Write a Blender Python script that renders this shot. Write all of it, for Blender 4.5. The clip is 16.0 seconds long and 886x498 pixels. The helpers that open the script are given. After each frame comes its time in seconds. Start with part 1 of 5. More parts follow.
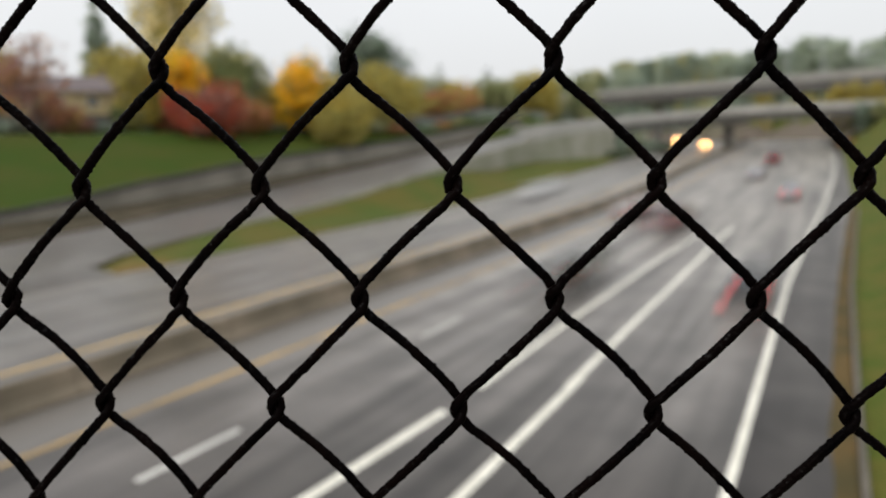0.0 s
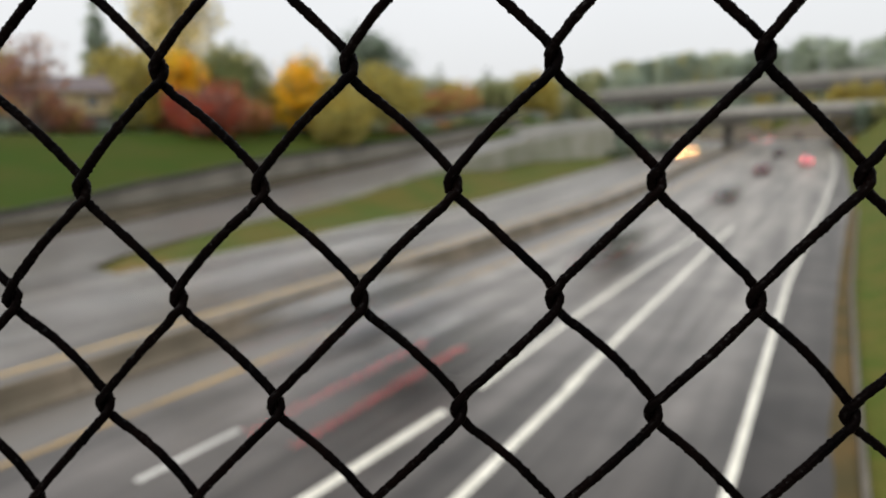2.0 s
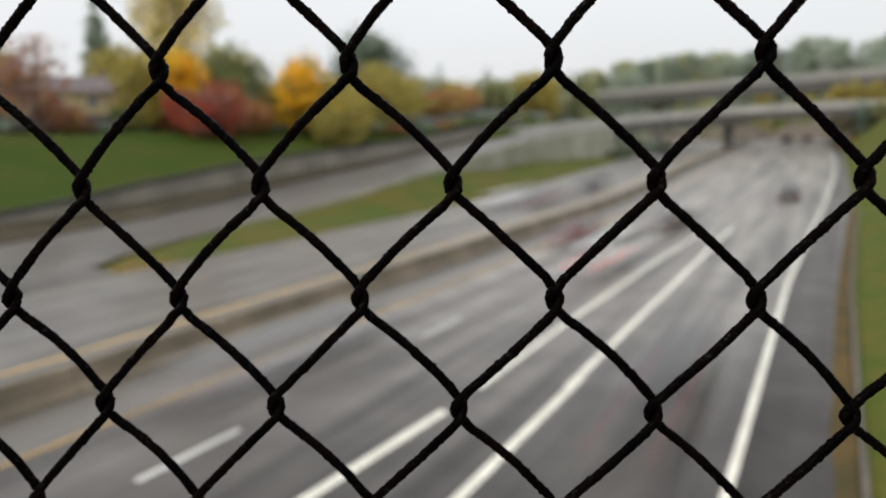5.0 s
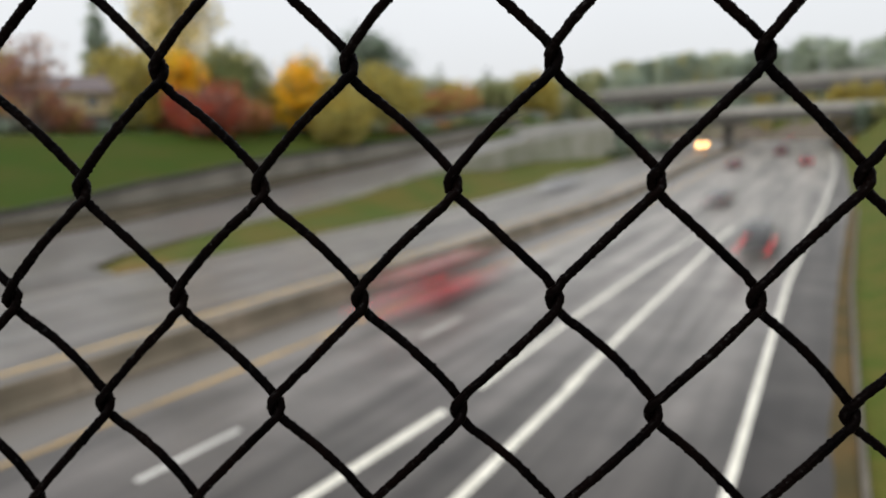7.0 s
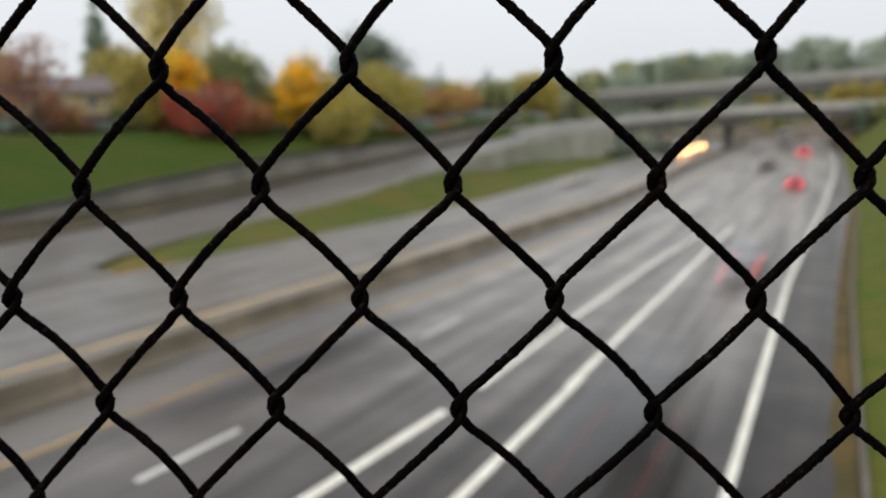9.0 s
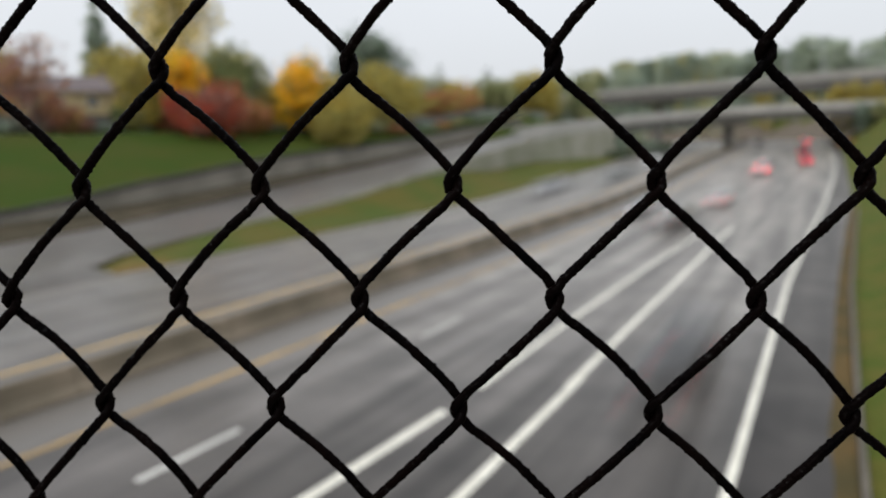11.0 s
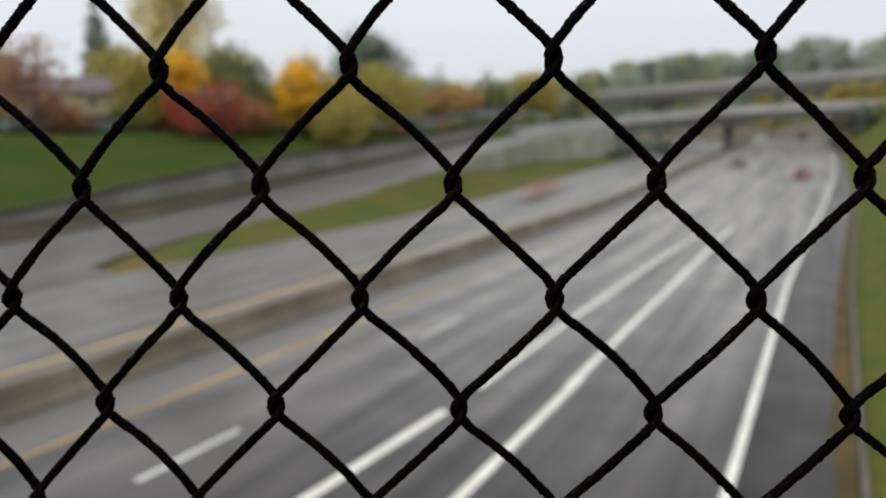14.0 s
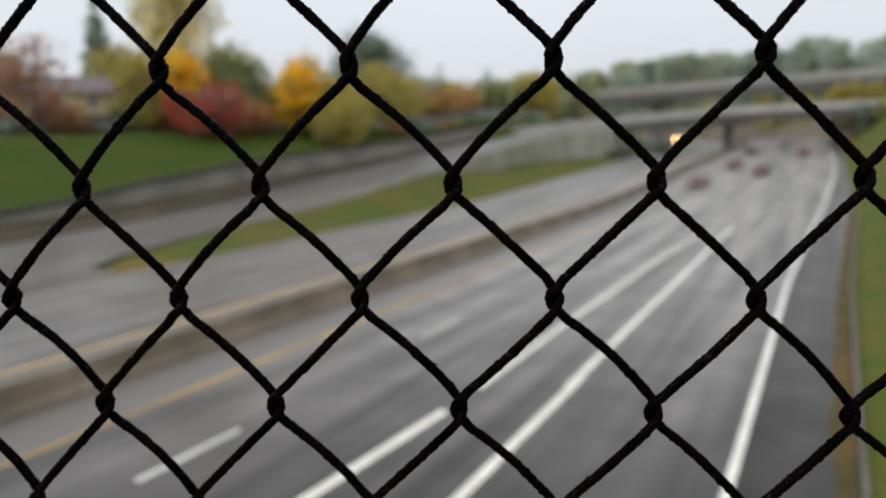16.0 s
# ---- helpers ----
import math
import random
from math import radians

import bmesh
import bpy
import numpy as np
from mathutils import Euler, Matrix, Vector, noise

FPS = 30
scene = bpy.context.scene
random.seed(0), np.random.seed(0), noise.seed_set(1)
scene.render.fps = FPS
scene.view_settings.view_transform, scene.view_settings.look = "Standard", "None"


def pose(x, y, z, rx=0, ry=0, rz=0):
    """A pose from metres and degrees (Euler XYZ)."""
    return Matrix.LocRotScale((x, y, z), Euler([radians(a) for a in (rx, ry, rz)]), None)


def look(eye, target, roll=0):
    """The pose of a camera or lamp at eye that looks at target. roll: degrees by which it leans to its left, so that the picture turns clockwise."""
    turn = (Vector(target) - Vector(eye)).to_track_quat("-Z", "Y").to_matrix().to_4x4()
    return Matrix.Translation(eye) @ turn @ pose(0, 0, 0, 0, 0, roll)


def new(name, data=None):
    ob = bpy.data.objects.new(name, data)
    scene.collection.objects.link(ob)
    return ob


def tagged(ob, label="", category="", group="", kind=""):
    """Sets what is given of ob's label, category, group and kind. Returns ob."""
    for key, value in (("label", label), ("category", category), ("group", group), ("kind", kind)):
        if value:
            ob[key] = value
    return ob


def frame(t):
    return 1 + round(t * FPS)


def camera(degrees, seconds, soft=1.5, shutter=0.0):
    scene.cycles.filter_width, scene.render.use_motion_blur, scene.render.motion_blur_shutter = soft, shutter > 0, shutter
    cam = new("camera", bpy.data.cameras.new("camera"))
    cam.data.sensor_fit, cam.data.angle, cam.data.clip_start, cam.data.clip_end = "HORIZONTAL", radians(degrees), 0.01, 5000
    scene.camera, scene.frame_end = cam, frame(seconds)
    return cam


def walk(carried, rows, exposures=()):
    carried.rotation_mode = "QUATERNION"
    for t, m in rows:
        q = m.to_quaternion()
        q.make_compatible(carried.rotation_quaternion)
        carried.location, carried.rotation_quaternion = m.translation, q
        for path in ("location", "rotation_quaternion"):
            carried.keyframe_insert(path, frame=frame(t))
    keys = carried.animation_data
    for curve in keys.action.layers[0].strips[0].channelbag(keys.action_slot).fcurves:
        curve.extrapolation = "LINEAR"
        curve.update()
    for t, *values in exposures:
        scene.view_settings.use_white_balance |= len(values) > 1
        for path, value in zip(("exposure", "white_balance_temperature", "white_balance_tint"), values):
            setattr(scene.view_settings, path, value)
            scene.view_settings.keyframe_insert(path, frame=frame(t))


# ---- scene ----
cam = camera(63.7, 16.0, 1.8, 0.6)
EYE = Vector((0.0, 0.0, 7.0))
AIM = Vector((-0.47168, 0.86804, -0.15498))
# the lens is focused on the wire mesh, at a wide aperture
cam.data.dof.use_dof = True
cam.data.dof.focus_distance = 0.262
cam.data.dof.aperture_fstop = 7.2
cam.data.dof.aperture_blades = 0
still = look(EYE, EYE + AIM, -1.1618)
walk(cam, [(0.0, still), (16.0, still)],
     exposures=[(0.0, 0.07, 6500, 10), (4.2, 0.09, 6480, 10), (8.0, 0.05, 6380, 10), (11.5, -0.02, 6260, 10), (16.0, -0.03, 6200, 10)])

# ---- light: an overcast autumn sky ----
SUN_ELEVATION, SUN_TURN = radians(35), radians(200)
world = bpy.data.worlds.new("overcast_sky")
scene.world = world
world.use_nodes = True
wn, wl = world.node_tree.nodes, world.node_tree.links
wn.clear()
sky = wn.new("ShaderNodeTexSky")
sky.sky_type, sky.sun_disc = "NISHITA", False
sky.sun_elevation, sky.sun_rotation = SUN_ELEVATION, SUN_TURN
sky.air_density, sky.dust_density = 1.5, 4.0
sky_gain = wn.new("ShaderNodeMix")
sky_gain.data_type, sky_gain.blend_type = "RGBA", "MULTIPLY"
sky_gain.inputs["Factor"].default_value = 1.0
sky_gain.inputs["B"].default_value = (0.12, 0.12, 0.12, 1)
wl.new(sky.outputs["Color"], sky_gain.inputs["A"])
# cloud cover: a third as bright at the horizon as overhead, with faint broad variation
coord = wn.new("ShaderNodeTexCoord")
split = wn.new("ShaderNodeSeparateXYZ")
wl.new(coord.outputs["Generated"], split.inputs[0])
lift = wn.new("ShaderNodeMapRange")
lift.inputs["From Min"].default_value, lift.inputs["From Max"].default_value = 0.0, 1.0
lift.inputs["To Min"].default_value, lift.inputs["To Max"].default_value = 0.77, 1.5
wl.new(split.outputs["Z"], lift.inputs["Value"])
clouds = wn.new("ShaderNodeTexNoise")
clouds.inputs["Scale"].default_value, clouds.inputs["Detail"].default_value = 2.2, 4
wl.new(coord.outputs["Generated"], clouds.inputs["Vector"])
cloud_range = wn.new("ShaderNodeMapRange")
cloud_range.inputs["To Min"].default_value, cloud_range.inputs["To Max"].default_value = 0.93, 1.07
wl.new(clouds.outputs["Fac"], cloud_range.inputs["Value"])
cloud_gain = wn.new("ShaderNodeMath")
cloud_gain.operation = "MULTIPLY"
wl.new(lift.outputs["Result"], cloud_gain.inputs[0])
wl.new(cloud_range.outputs["Result"], cloud_gain.inputs[1])
cloud_colour = wn.new("ShaderNodeMix")
cloud_colour.data_type, cloud_colour.blend_type = "RGBA", "MULTIPLY"
cloud_colour.inputs["Factor"].default_value = 1.0
cloud_colour.inputs["A"].default_value = (0.965, 0.98, 1.0, 1)
wl.new(cloud_gain.outputs[0], cloud_colour.inputs["B"])
cover = wn.new("ShaderNodeMix")
cover.data_type = "RGBA"
cover.inputs["Factor"].default_value = 0.92
wl.new(sky_gain.outputs["Result"], cover.inputs["A"])
wl.new(cloud_colour.outputs["Result"], cover.inputs["B"])
background = wn.new("ShaderNodeBackground")
background.inputs["Strength"].default_value = 1.0
wl.new(cover.outputs["Result"], background.inputs["Color"])
wl.new(background.outputs[0], wn.new("ShaderNodeOutputWorld").inputs["Surface"])

sun_data = bpy.data.lights.new("sun", "SUN")
sun_data.energy, sun_data.angle, sun_data.color = 1.05, radians(25), (1.0, 0.96, 0.9)
sun = new("sun", sun_data)
sun.matrix_world = look((0, 0, 60), (0 - 10 * math.sin(SUN_TURN), -10 * math.cos(SUN_TURN), 60 - 10 * math.tan(SUN_ELEVATION)))


# ---- materials ----
def material(name, base, rough=0.8, metal=0.0, other=None, scale=1.0, amount=0.5, fine=None, grain=0.12, bump=0.0, spec=0.5, per=None, emit=0.0, glow=None, coat=0.0, stretch=None, rough_to=None, sheen=0.0, blotch=0.0):
    """A surface with broad patches (scale, per metre), fine grain, optional random tint per object or per island."""
    m = bpy.data.materials.new(name)
    m.use_nodes = True
    n, l = m.node_tree.nodes, m.node_tree.links
    b = n["Principled BSDF"]
    b.inputs["Roughness"].default_value, b.inputs["Metallic"].default_value = rough, metal
    b.inputs["Specular IOR Level"].default_value = spec
    b.inputs["Coat Weight"].default_value = coat
    b.inputs["Sheen Weight"].default_value, b.inputs["Sheen Roughness"].default_value = sheen, 0.42
    b.inputs["Sheen Tint"].default_value = (1.0, 0.94, 0.88, 1)
    b.inputs["Coat Roughness"].default_value = 0.08
    place = n.new("ShaderNodeTexCoord")
    source = place.outputs["Object"]
    if stretch:
        mapping = n.new("ShaderNodeMapping")
        mapping.inputs["Scale"].default_value = stretch
        l.new(source, mapping.inputs["Vector"])
        source = mapping.outputs["Vector"]
    broad = n.new("ShaderNodeTexNoise")
    broad.inputs["Scale"].default_value, broad.inputs["Detail"].default_value = scale, 5
    l.new(source, broad.inputs["Vector"])
    ramp = n.new("ShaderNodeMapRange")
    ramp.inputs["From Min"].default_value, ramp.inputs["From Max"].default_value = 0.35, 0.65
    ramp.inputs["To Max"].default_value = amount
    l.new(broad.outputs["Fac"], ramp.inputs["Value"])
    mix = n.new("ShaderNodeMix")
    mix.data_type = "RGBA"
    mix.inputs["A"].default_value = (*base, 1)
    mix.inputs["B"].default_value = (*(other or [c * 0.6 for c in base]), 1)
    l.new(ramp.outputs["Result"], mix.inputs["Factor"])
    if sheen:
        # dusty streaks beside damp ones
        dust = n.new("ShaderNodeMapRange")
        dust.inputs["From Min"].default_value, dust.inputs["From Max"].default_value = 0.35, 0.65
        dust.inputs["To Min"].default_value, dust.inputs["To Max"].default_value = sheen, sheen * 0.42
        l.new(broad.outputs["Fac"], dust.inputs["Value"])
        l.new(dust.outputs["Result"], b.inputs["Sheen Weight"])
    if rough_to is not None:
        wear = n.new("ShaderNodeMapRange")
        wear.inputs["From Min"].default_value, wear.inputs["From Max"].default_value = 0.35, 0.65
        wear.inputs["To Min"].default_value, wear.inputs["To Max"].default_value = rough, rough_to
        l.new(broad.outputs["Fac"], wear.inputs["Value"])
        l.new(wear.outputs["Result"], b.inputs["Roughness"])
    small = n.new("ShaderNodeTexNoise")
    small.inputs["Scale"].default_value, small.inputs["Detail"].default_value = fine or scale * 14, 3
    l.new(source, small.inputs["Vector"])
    level = n.new("ShaderNodeMapRange")
    level.inputs["To Min"].default_value, level.inputs["To Max"].default_value = 1 - grain, 1 + grain
    l.new(small.outputs["Fac"], level.inputs["Value"])
    gain = level.outputs["Result"]
    if blotch:
        # damp and dusty patches, a stride or two across
        patch = n.new("ShaderNodeTexNoise")
        patch.inputs["Scale"].default_value, patch.inputs["Detail"].default_value = 0.45, 4
        l.new(place.outputs["Object"], patch.inputs["Vector"])
        uneven = n.new("ShaderNodeMapRange")
        uneven.inputs["From Min"].default_value, uneven.inputs["From Max"].default_value = 0.35, 0.65
        uneven.inputs["To Min"].default_value, uneven.inputs["To Max"].default_value = 1 - blotch, 1 + blotch
        l.new(patch.outputs["Fac"], uneven.inputs["Value"])
        both = n.new("ShaderNodeMath")
        both.operation = "MULTIPLY"
        l.new(gain, both.inputs[0])
        l.new(uneven.outputs["Result"], both.inputs[1])
        gain = both.outputs[0]
        if sheen:
            haze = n.new("ShaderNodeMath")
            haze.operation = "MULTIPLY"
            l.new(dust.outputs["Result"], haze.inputs[0])
            l.new(uneven.outputs["Result"], haze.inputs[1])
            l.new(haze.outputs[0], b.inputs["Sheen Weight"])
    if per:
        if per == "island":
            pick = n.new("ShaderNodeNewGeometry").outputs["Random Per Island"]
        else:
            pick = n.new("ShaderNodeObjectInfo").outputs["Random"]
        spread = n.new("ShaderNodeMapRange")
        spread.inputs["To Min"].default_value, spread.inputs["To Max"].default_value = 0.72, 1.28
        l.new(pick, spread.inputs["Value"])
        times = n.new("ShaderNodeMath")
        times.operation = "MULTIPLY"
        l.new(gain, times.inputs[0])
        l.new(spread.outputs["Result"], times.inputs[1])
        gain = times.outputs[0]
    tone = n.new("ShaderNodeMix")
    tone.data_type, tone.blend_type = "RGBA", "MULTIPLY"
    tone.inputs["Factor"].default_value = 1.0
    l.new(mix.outputs["Result"], tone.inputs["A"])
    l.new(gain, tone.inputs["B"])
    l.new(tone.outputs["Result"], b.inputs["Base Color"])
    if bump:
        relief = n.new("ShaderNodeBump")
        relief.inputs["Strength"].default_value = bump
        relief.inputs["Distance"].default_value = 0.3 / (fine or scale * 14)
        l.new(small.outputs["Fac"], relief.inputs["Height"])
        l.new(relief.outputs["Normal"], b.inputs["Normal"])
    if emit:
        b.inputs["Emission Color"].default_value = (*(glow or base), 1)
        b.inputs["Emission Strength"].default_value = emit
    return m


ASPHALT = material("damp_asphalt", (0.027, 0.0198, 0.016), 0.29, other=(0.010, 0.0075, 0.006), scale=0.9, amount=1.0, fine=55, grain=0.2, bump=0.06, spec=0.26, stretch=(1, 0.04, 1), rough_to=0.42, sheen=0.75, blotch=0.22)
ASPHALT_BACK = material("pale_damp_asphalt", (0.033, 0.025, 0.019), 0.28, other=(0.016, 0.0125, 0.0098), scale=0.8, amount=1.0, fine=55, grain=0.2, bump=0.06, spec=0.5, stretch=(1, 0.04, 1), rough_to=0.4, sheen=0.45, blotch=0.22)
ASPHALT_RAMP = material("ramp_asphalt", (0.038, 0.031, 0.026), 0.30, other=(0.02, 0.017, 0.0145), scale=0.5, amount=0.9, fine=50, grain=0.16, bump=0.06, spec=0.6, stretch=(1, 0.05, 1), sheen=0.28, blotch=0.2)
SHOULDER = material("shoulder_asphalt", (0.030, 0.026, 0.024), 0.44, other=(0.017, 0.015, 0.014), scale=0.5, amount=0.9, fine=50, grain=0.2, bump=0.08, spec=0.12, stretch=(1, 0.06, 1), sheen=0.26, blotch=0.25)
WHITE_PAINT = material("white_road_paint", (0.80, 0.77, 0.665), 0.5, other=(0.58, 0.555, 0.465), scale=1.2, amount=0.7, fine=40, grain=0.1)
YELLOW_PAINT = material("yellow_road_paint", (0.62, 0.41, 0.15), 0.6, other=(0.36, 0.27, 0.14), scale=1.0, amount=0.85, fine=40, grain=0.12)
FADED_PAINT = material("faded_road_paint", (0.40, 0.39, 0.365), 0.65, other=(0.26, 0.25, 0.235), scale=1.0, amount=0.8, fine=40, grain=0.12)
FAINT_YELLOW = material("worn_yellow_road_paint", (0.64, 0.40, 0.12), 0.6, other=(0.26, 0.18, 0.085), scale=0.55, amount=0.9, fine=40, grain=0.15)
PALE_SHOULDER = material("pale_dusty_asphalt", (0.16, 0.145, 0.128), 0.42, other=(0.09, 0.081, 0.072), scale=0.6, amount=0.9, fine=50, grain=0.18, bump=0.06, spec=0.6, stretch=(1, 0.03, 1))
KERB = material("worn_kerb_concrete", (0.13, 0.112, 0.088), 0.85, other=(0.085, 0.074, 0.057), scale=0.8, amount=0.9, fine=20, grain=0.16, bump=0.2)
DASH_PAINT = material("worn_white_road_paint", (0.60, 0.585, 0.535), 0.6, other=(0.44, 0.43, 0.39), scale=1.0, amount=0.8, fine=40, grain=0.12)
CONCRETE = material("weathered_concrete", (0.25, 0.20, 0.142), 0.85, other=(0.125, 0.104, 0.070), scale=0.35, amount=0.95, fine=18, grain=0.14, bump=0.2)
# lighter than plain concrete, haze over the distant flyover is mixed into it
BRIDGE_CONCRETE = material("bridge_concrete", (0.46, 0.44, 0.40), 0.85, other=(0.34, 0.325, 0.295), scale=0.25, amount=0.8, fine=12, grain=0.1, bump=0.15)
WALL_CONCRETE = material("retaining_wall_concrete", (0.25, 0.228, 0.188), 0.85, other=(0.15, 0.136, 0.11), scale=0.25, amount=0.95, fine=10, grain=0.14, bump=0.2)
RAMP_CONCRETE = material("ramp_wall_concrete", (0.34, 0.322, 0.262), 0.85, other=(0.21, 0.215, 0.15), scale=0.2, amount=0.9, fine=10, grain=0.14, bump=0.2)
# brightened as well, to carry the overpass's haze in its colour
OVERPASS_CONCRETE = material("grey_overpass_concrete", (0.35, 0.335, 0.31), 0.85, other=(0.26, 0.25, 0.23), scale=0.25, amount=0.8, fine=12, grain=0.1, bump=0.15)
# columns under the decks: their shade is painted in as darker concrete
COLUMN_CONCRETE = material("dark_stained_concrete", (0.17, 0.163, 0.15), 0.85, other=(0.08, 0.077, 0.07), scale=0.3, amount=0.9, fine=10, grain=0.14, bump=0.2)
# girder grey raised towards the haze of distance
STEEL_DARK = material("dark_girder_steel", (0.11, 0.106, 0.098), 0.6, other=(0.15, 0.136, 0.12), scale=0.5, amount=0.8, fine=12, grain=0.12)
GRASS = material("grass", (0.031, 0.058, 0.005), 0.9, other=(0.050, 0.060, 0.009), scale=0.16, amount=0.9, fine=6, grain=0.3, bump=0.4, spec=0.1)
GRASS_BANK = material("bright_bank_grass", (0.058, 0.086, 0.011), 0.9, other=(0.105, 0.096, 0.02), scale=0.5, amount=1.0, fine=6, grain=0.3, bump=0.4, spec=0.1)
GRASS_MEDIAN = material("verge_grass", (0.06, 0.084, 0.015), 0.9, other=(0.105, 0.088, 0.02), scale=0.15, amount=0.9, fine=6, grain=0.3, bump=0.4, spec=0.1)
LEAFY_GRASS = material("grass_under_fallen_leaves", (0.16, 0.10, 0.03), 0.9, other=(0.07, 0.088, 0.02), scale=0.3, amount=0.9, fine=8, grain=0.35, bump=0.4, spec=0.1)
WEEDS = material("weedy_gutter", (0.048, 0.042, 0.026), 0.9, other=(0.082, 0.066, 0.044), scale=0.5, amount=0.9, fine=9, grain=0.35, bump=0.4, spec=0.1)
# brown of the far bank, with some painted haze in it
BARE_BANK = material("bare_brown_bank", (0.15, 0.118, 0.094), 0.9, other=(0.115, 0.102, 0.072), scale=0.12, amount=0.9, fine=4, grain=0.3, bump=0.4, spec=0.1)
DRY_GRASS = material("dry_grass", (0.125, 0.08, 0.03), 0.9, other=(0.065, 0.053, 0.023), scale=0.5, amount=1.0, fine=14, grain=0.35, bump=0.4, spec=0.1)
BARK = material("bark", (0.09, 0.07, 0.055), 0.9, other=(0.05, 0.04, 0.035), scale=1.5, amount=0.8, fine=20, grain=0.25, bump=0.4, stretch=(1, 1, 0.25))
WIRE = material("black_coated_wire", (0.0005, 0.0004, 0.0005), 0.3, other=(0.0030, 0.0014, 0.0011), scale=45, amount=0.8, fine=600, grain=0.35, bump=0.8, spec=0.05)
COPING = material("dark_coping", (0.03, 0.028, 0.025), 0.8, other=(0.05, 0.046, 0.04), scale=0.8, amount=0.8, fine=12, grain=0.15, bump=0.1)
POST = material("black_coated_steel", (0.016, 0.014, 0.014), 0.4, other=(0.028, 0.022, 0.02), scale=8, amount=0.6, fine=120, grain=0.2, bump=0.2)


def add_glints(m):
    """Small spots of a coating with a raised specular level, put in for glints."""
    n, l = m.node_tree.nodes, m.node_tree.links
    place, spots, pick = n.new("ShaderNodeTexCoord"), n.new("ShaderNodeTexNoise"), n.new("ShaderNodeMapRange")
    spots.inputs["Scale"].default_value, spots.inputs["Detail"].default_value = 480, 2
    pick.inputs["From Min"].default_value, pick.inputs["From Max"].default_value = 0.60, 0.78
    pick.inputs["To Min"].default_value, pick.inputs["To Max"].default_value = 0.012, 0.11
    l.new(place.outputs["Object"], spots.inputs["Vector"])
    l.new(spots.outputs["Fac"], pick.inputs["Value"])
    l.new(pick.outputs["Result"], n["Principled BSDF"].inputs["Specular IOR Level"])


add_glints(WIRE)


def leaf_material(name, base, other):
    """Leaves let part of the light through."""
    m = material(name, base, 0.75, other=other, scale=0.35, amount=0.9, fine=3, grain=0.25, spec=0.15, per="island")
    n, l = m.node_tree.nodes, m.node_tree.links
    b = n["Principled BSDF"]
    thin = n.new("ShaderNodeBsdfTranslucent")
    both = n.new("ShaderNodeMixShader")
    both.inputs["Fac"].default_value = 0.4
    l.new(b.inputs["Base Color"].links[0].from_socket, thin.inputs["Color"])
    l.new(b.outputs[0], both.inputs[1])
    l.new(thin.outputs[0], both.inputs[2])
    l.new(both.outputs[0], n["Material Output"].inputs["Surface"])
    return m


LEAF = {
    "green": leaf_material("green_leaves", (0.165, 0.21, 0.09), (0.22, 0.245, 0.10)),
    "dark": leaf_material("dark_green_leaves", (0.087, 0.119, 0.077), (0.123, 0.160, 0.093)),
    "olive": leaf_material("olive_leaves", (0.38, 0.345, 0.105), (0.46, 0.385, 0.12)),
    "yellow": leaf_material("yellow_leaves", (0.55, 0.425, 0.095), (0.42, 0.36, 0.10)),
    "orange": leaf_material("orange_leaves", (0.9, 0.611, 0.039), (0.9, 0.494, 0.039)),
    "red": leaf_material("red_leaves", (0.42, 0.09, 0.06), (0.44, 0.16, 0.08)),
    "russet": leaf_material("russet_leaves", (0.46, 0.21, 0.10), (0.48, 0.29, 0.13)),
    "mauve": leaf_material("thin_reddish_leaves", (0.36, 0.185, 0.16), (0.33, 0.215, 0.15)),
    "straw": leaf_material("pale_yellow_leaves", (0.880, 0.756, 0.378), (0.801, 0.702, 0.406)),
    # grey and dusk are paled: the distance haze is put into the leaf colour
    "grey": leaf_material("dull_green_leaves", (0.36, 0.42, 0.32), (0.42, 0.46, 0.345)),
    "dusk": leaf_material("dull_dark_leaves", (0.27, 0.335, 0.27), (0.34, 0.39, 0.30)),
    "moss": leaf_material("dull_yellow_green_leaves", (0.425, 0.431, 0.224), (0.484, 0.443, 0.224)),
}


# ---- building blocks ----
def mesh_of(name, verts, faces, mats, smooth=False, slots=None):
    me = bpy.data.meshes.new(name)
    me.from_pydata([tuple(v) for v in verts], [], faces)
    for m in (mats if isinstance(mats, (list, tuple)) else [mats]):
        me.materials.append(m)
    if slots:
        for p, s in zip(me.polygons, slots):
            p.material_index = s
    if smooth:
        for p in me.polygons:
            p.use_smooth = True
    me.update()
    return me


def part(name, bm, mat, parent, label=""):
    """One mesh object under a thing or under a part."""
    if isinstance(bm, bmesh.types.BMesh):
        me = bpy.data.meshes.new(name)
        bm.to_mesh(me)
        bm.free()
        me.materials.append(mat)
    else:
        me = bm
    ob = new(name, me)
    ob.parent = parent
    if label:
        ob["label"] = label
    return ob


def box_bm(x0, x1, y0, y1, z0, z1, bevel=0.0, segments=2):
    bm = bmesh.new()
    bmesh.ops.create_cube(bm, size=1, matrix=Matrix.LocRotScale(((x0 + x1) / 2, (y0 + y1) / 2, (z0 + z1) / 2), None, (x1 - x0, y1 - y0, z1 - z0)))
    if bevel:
        bmesh.ops.bevel(bm, geom=bm.edges[:], offset=bevel, segments=segments, affect="EDGES", profile=0.5)
    return bm


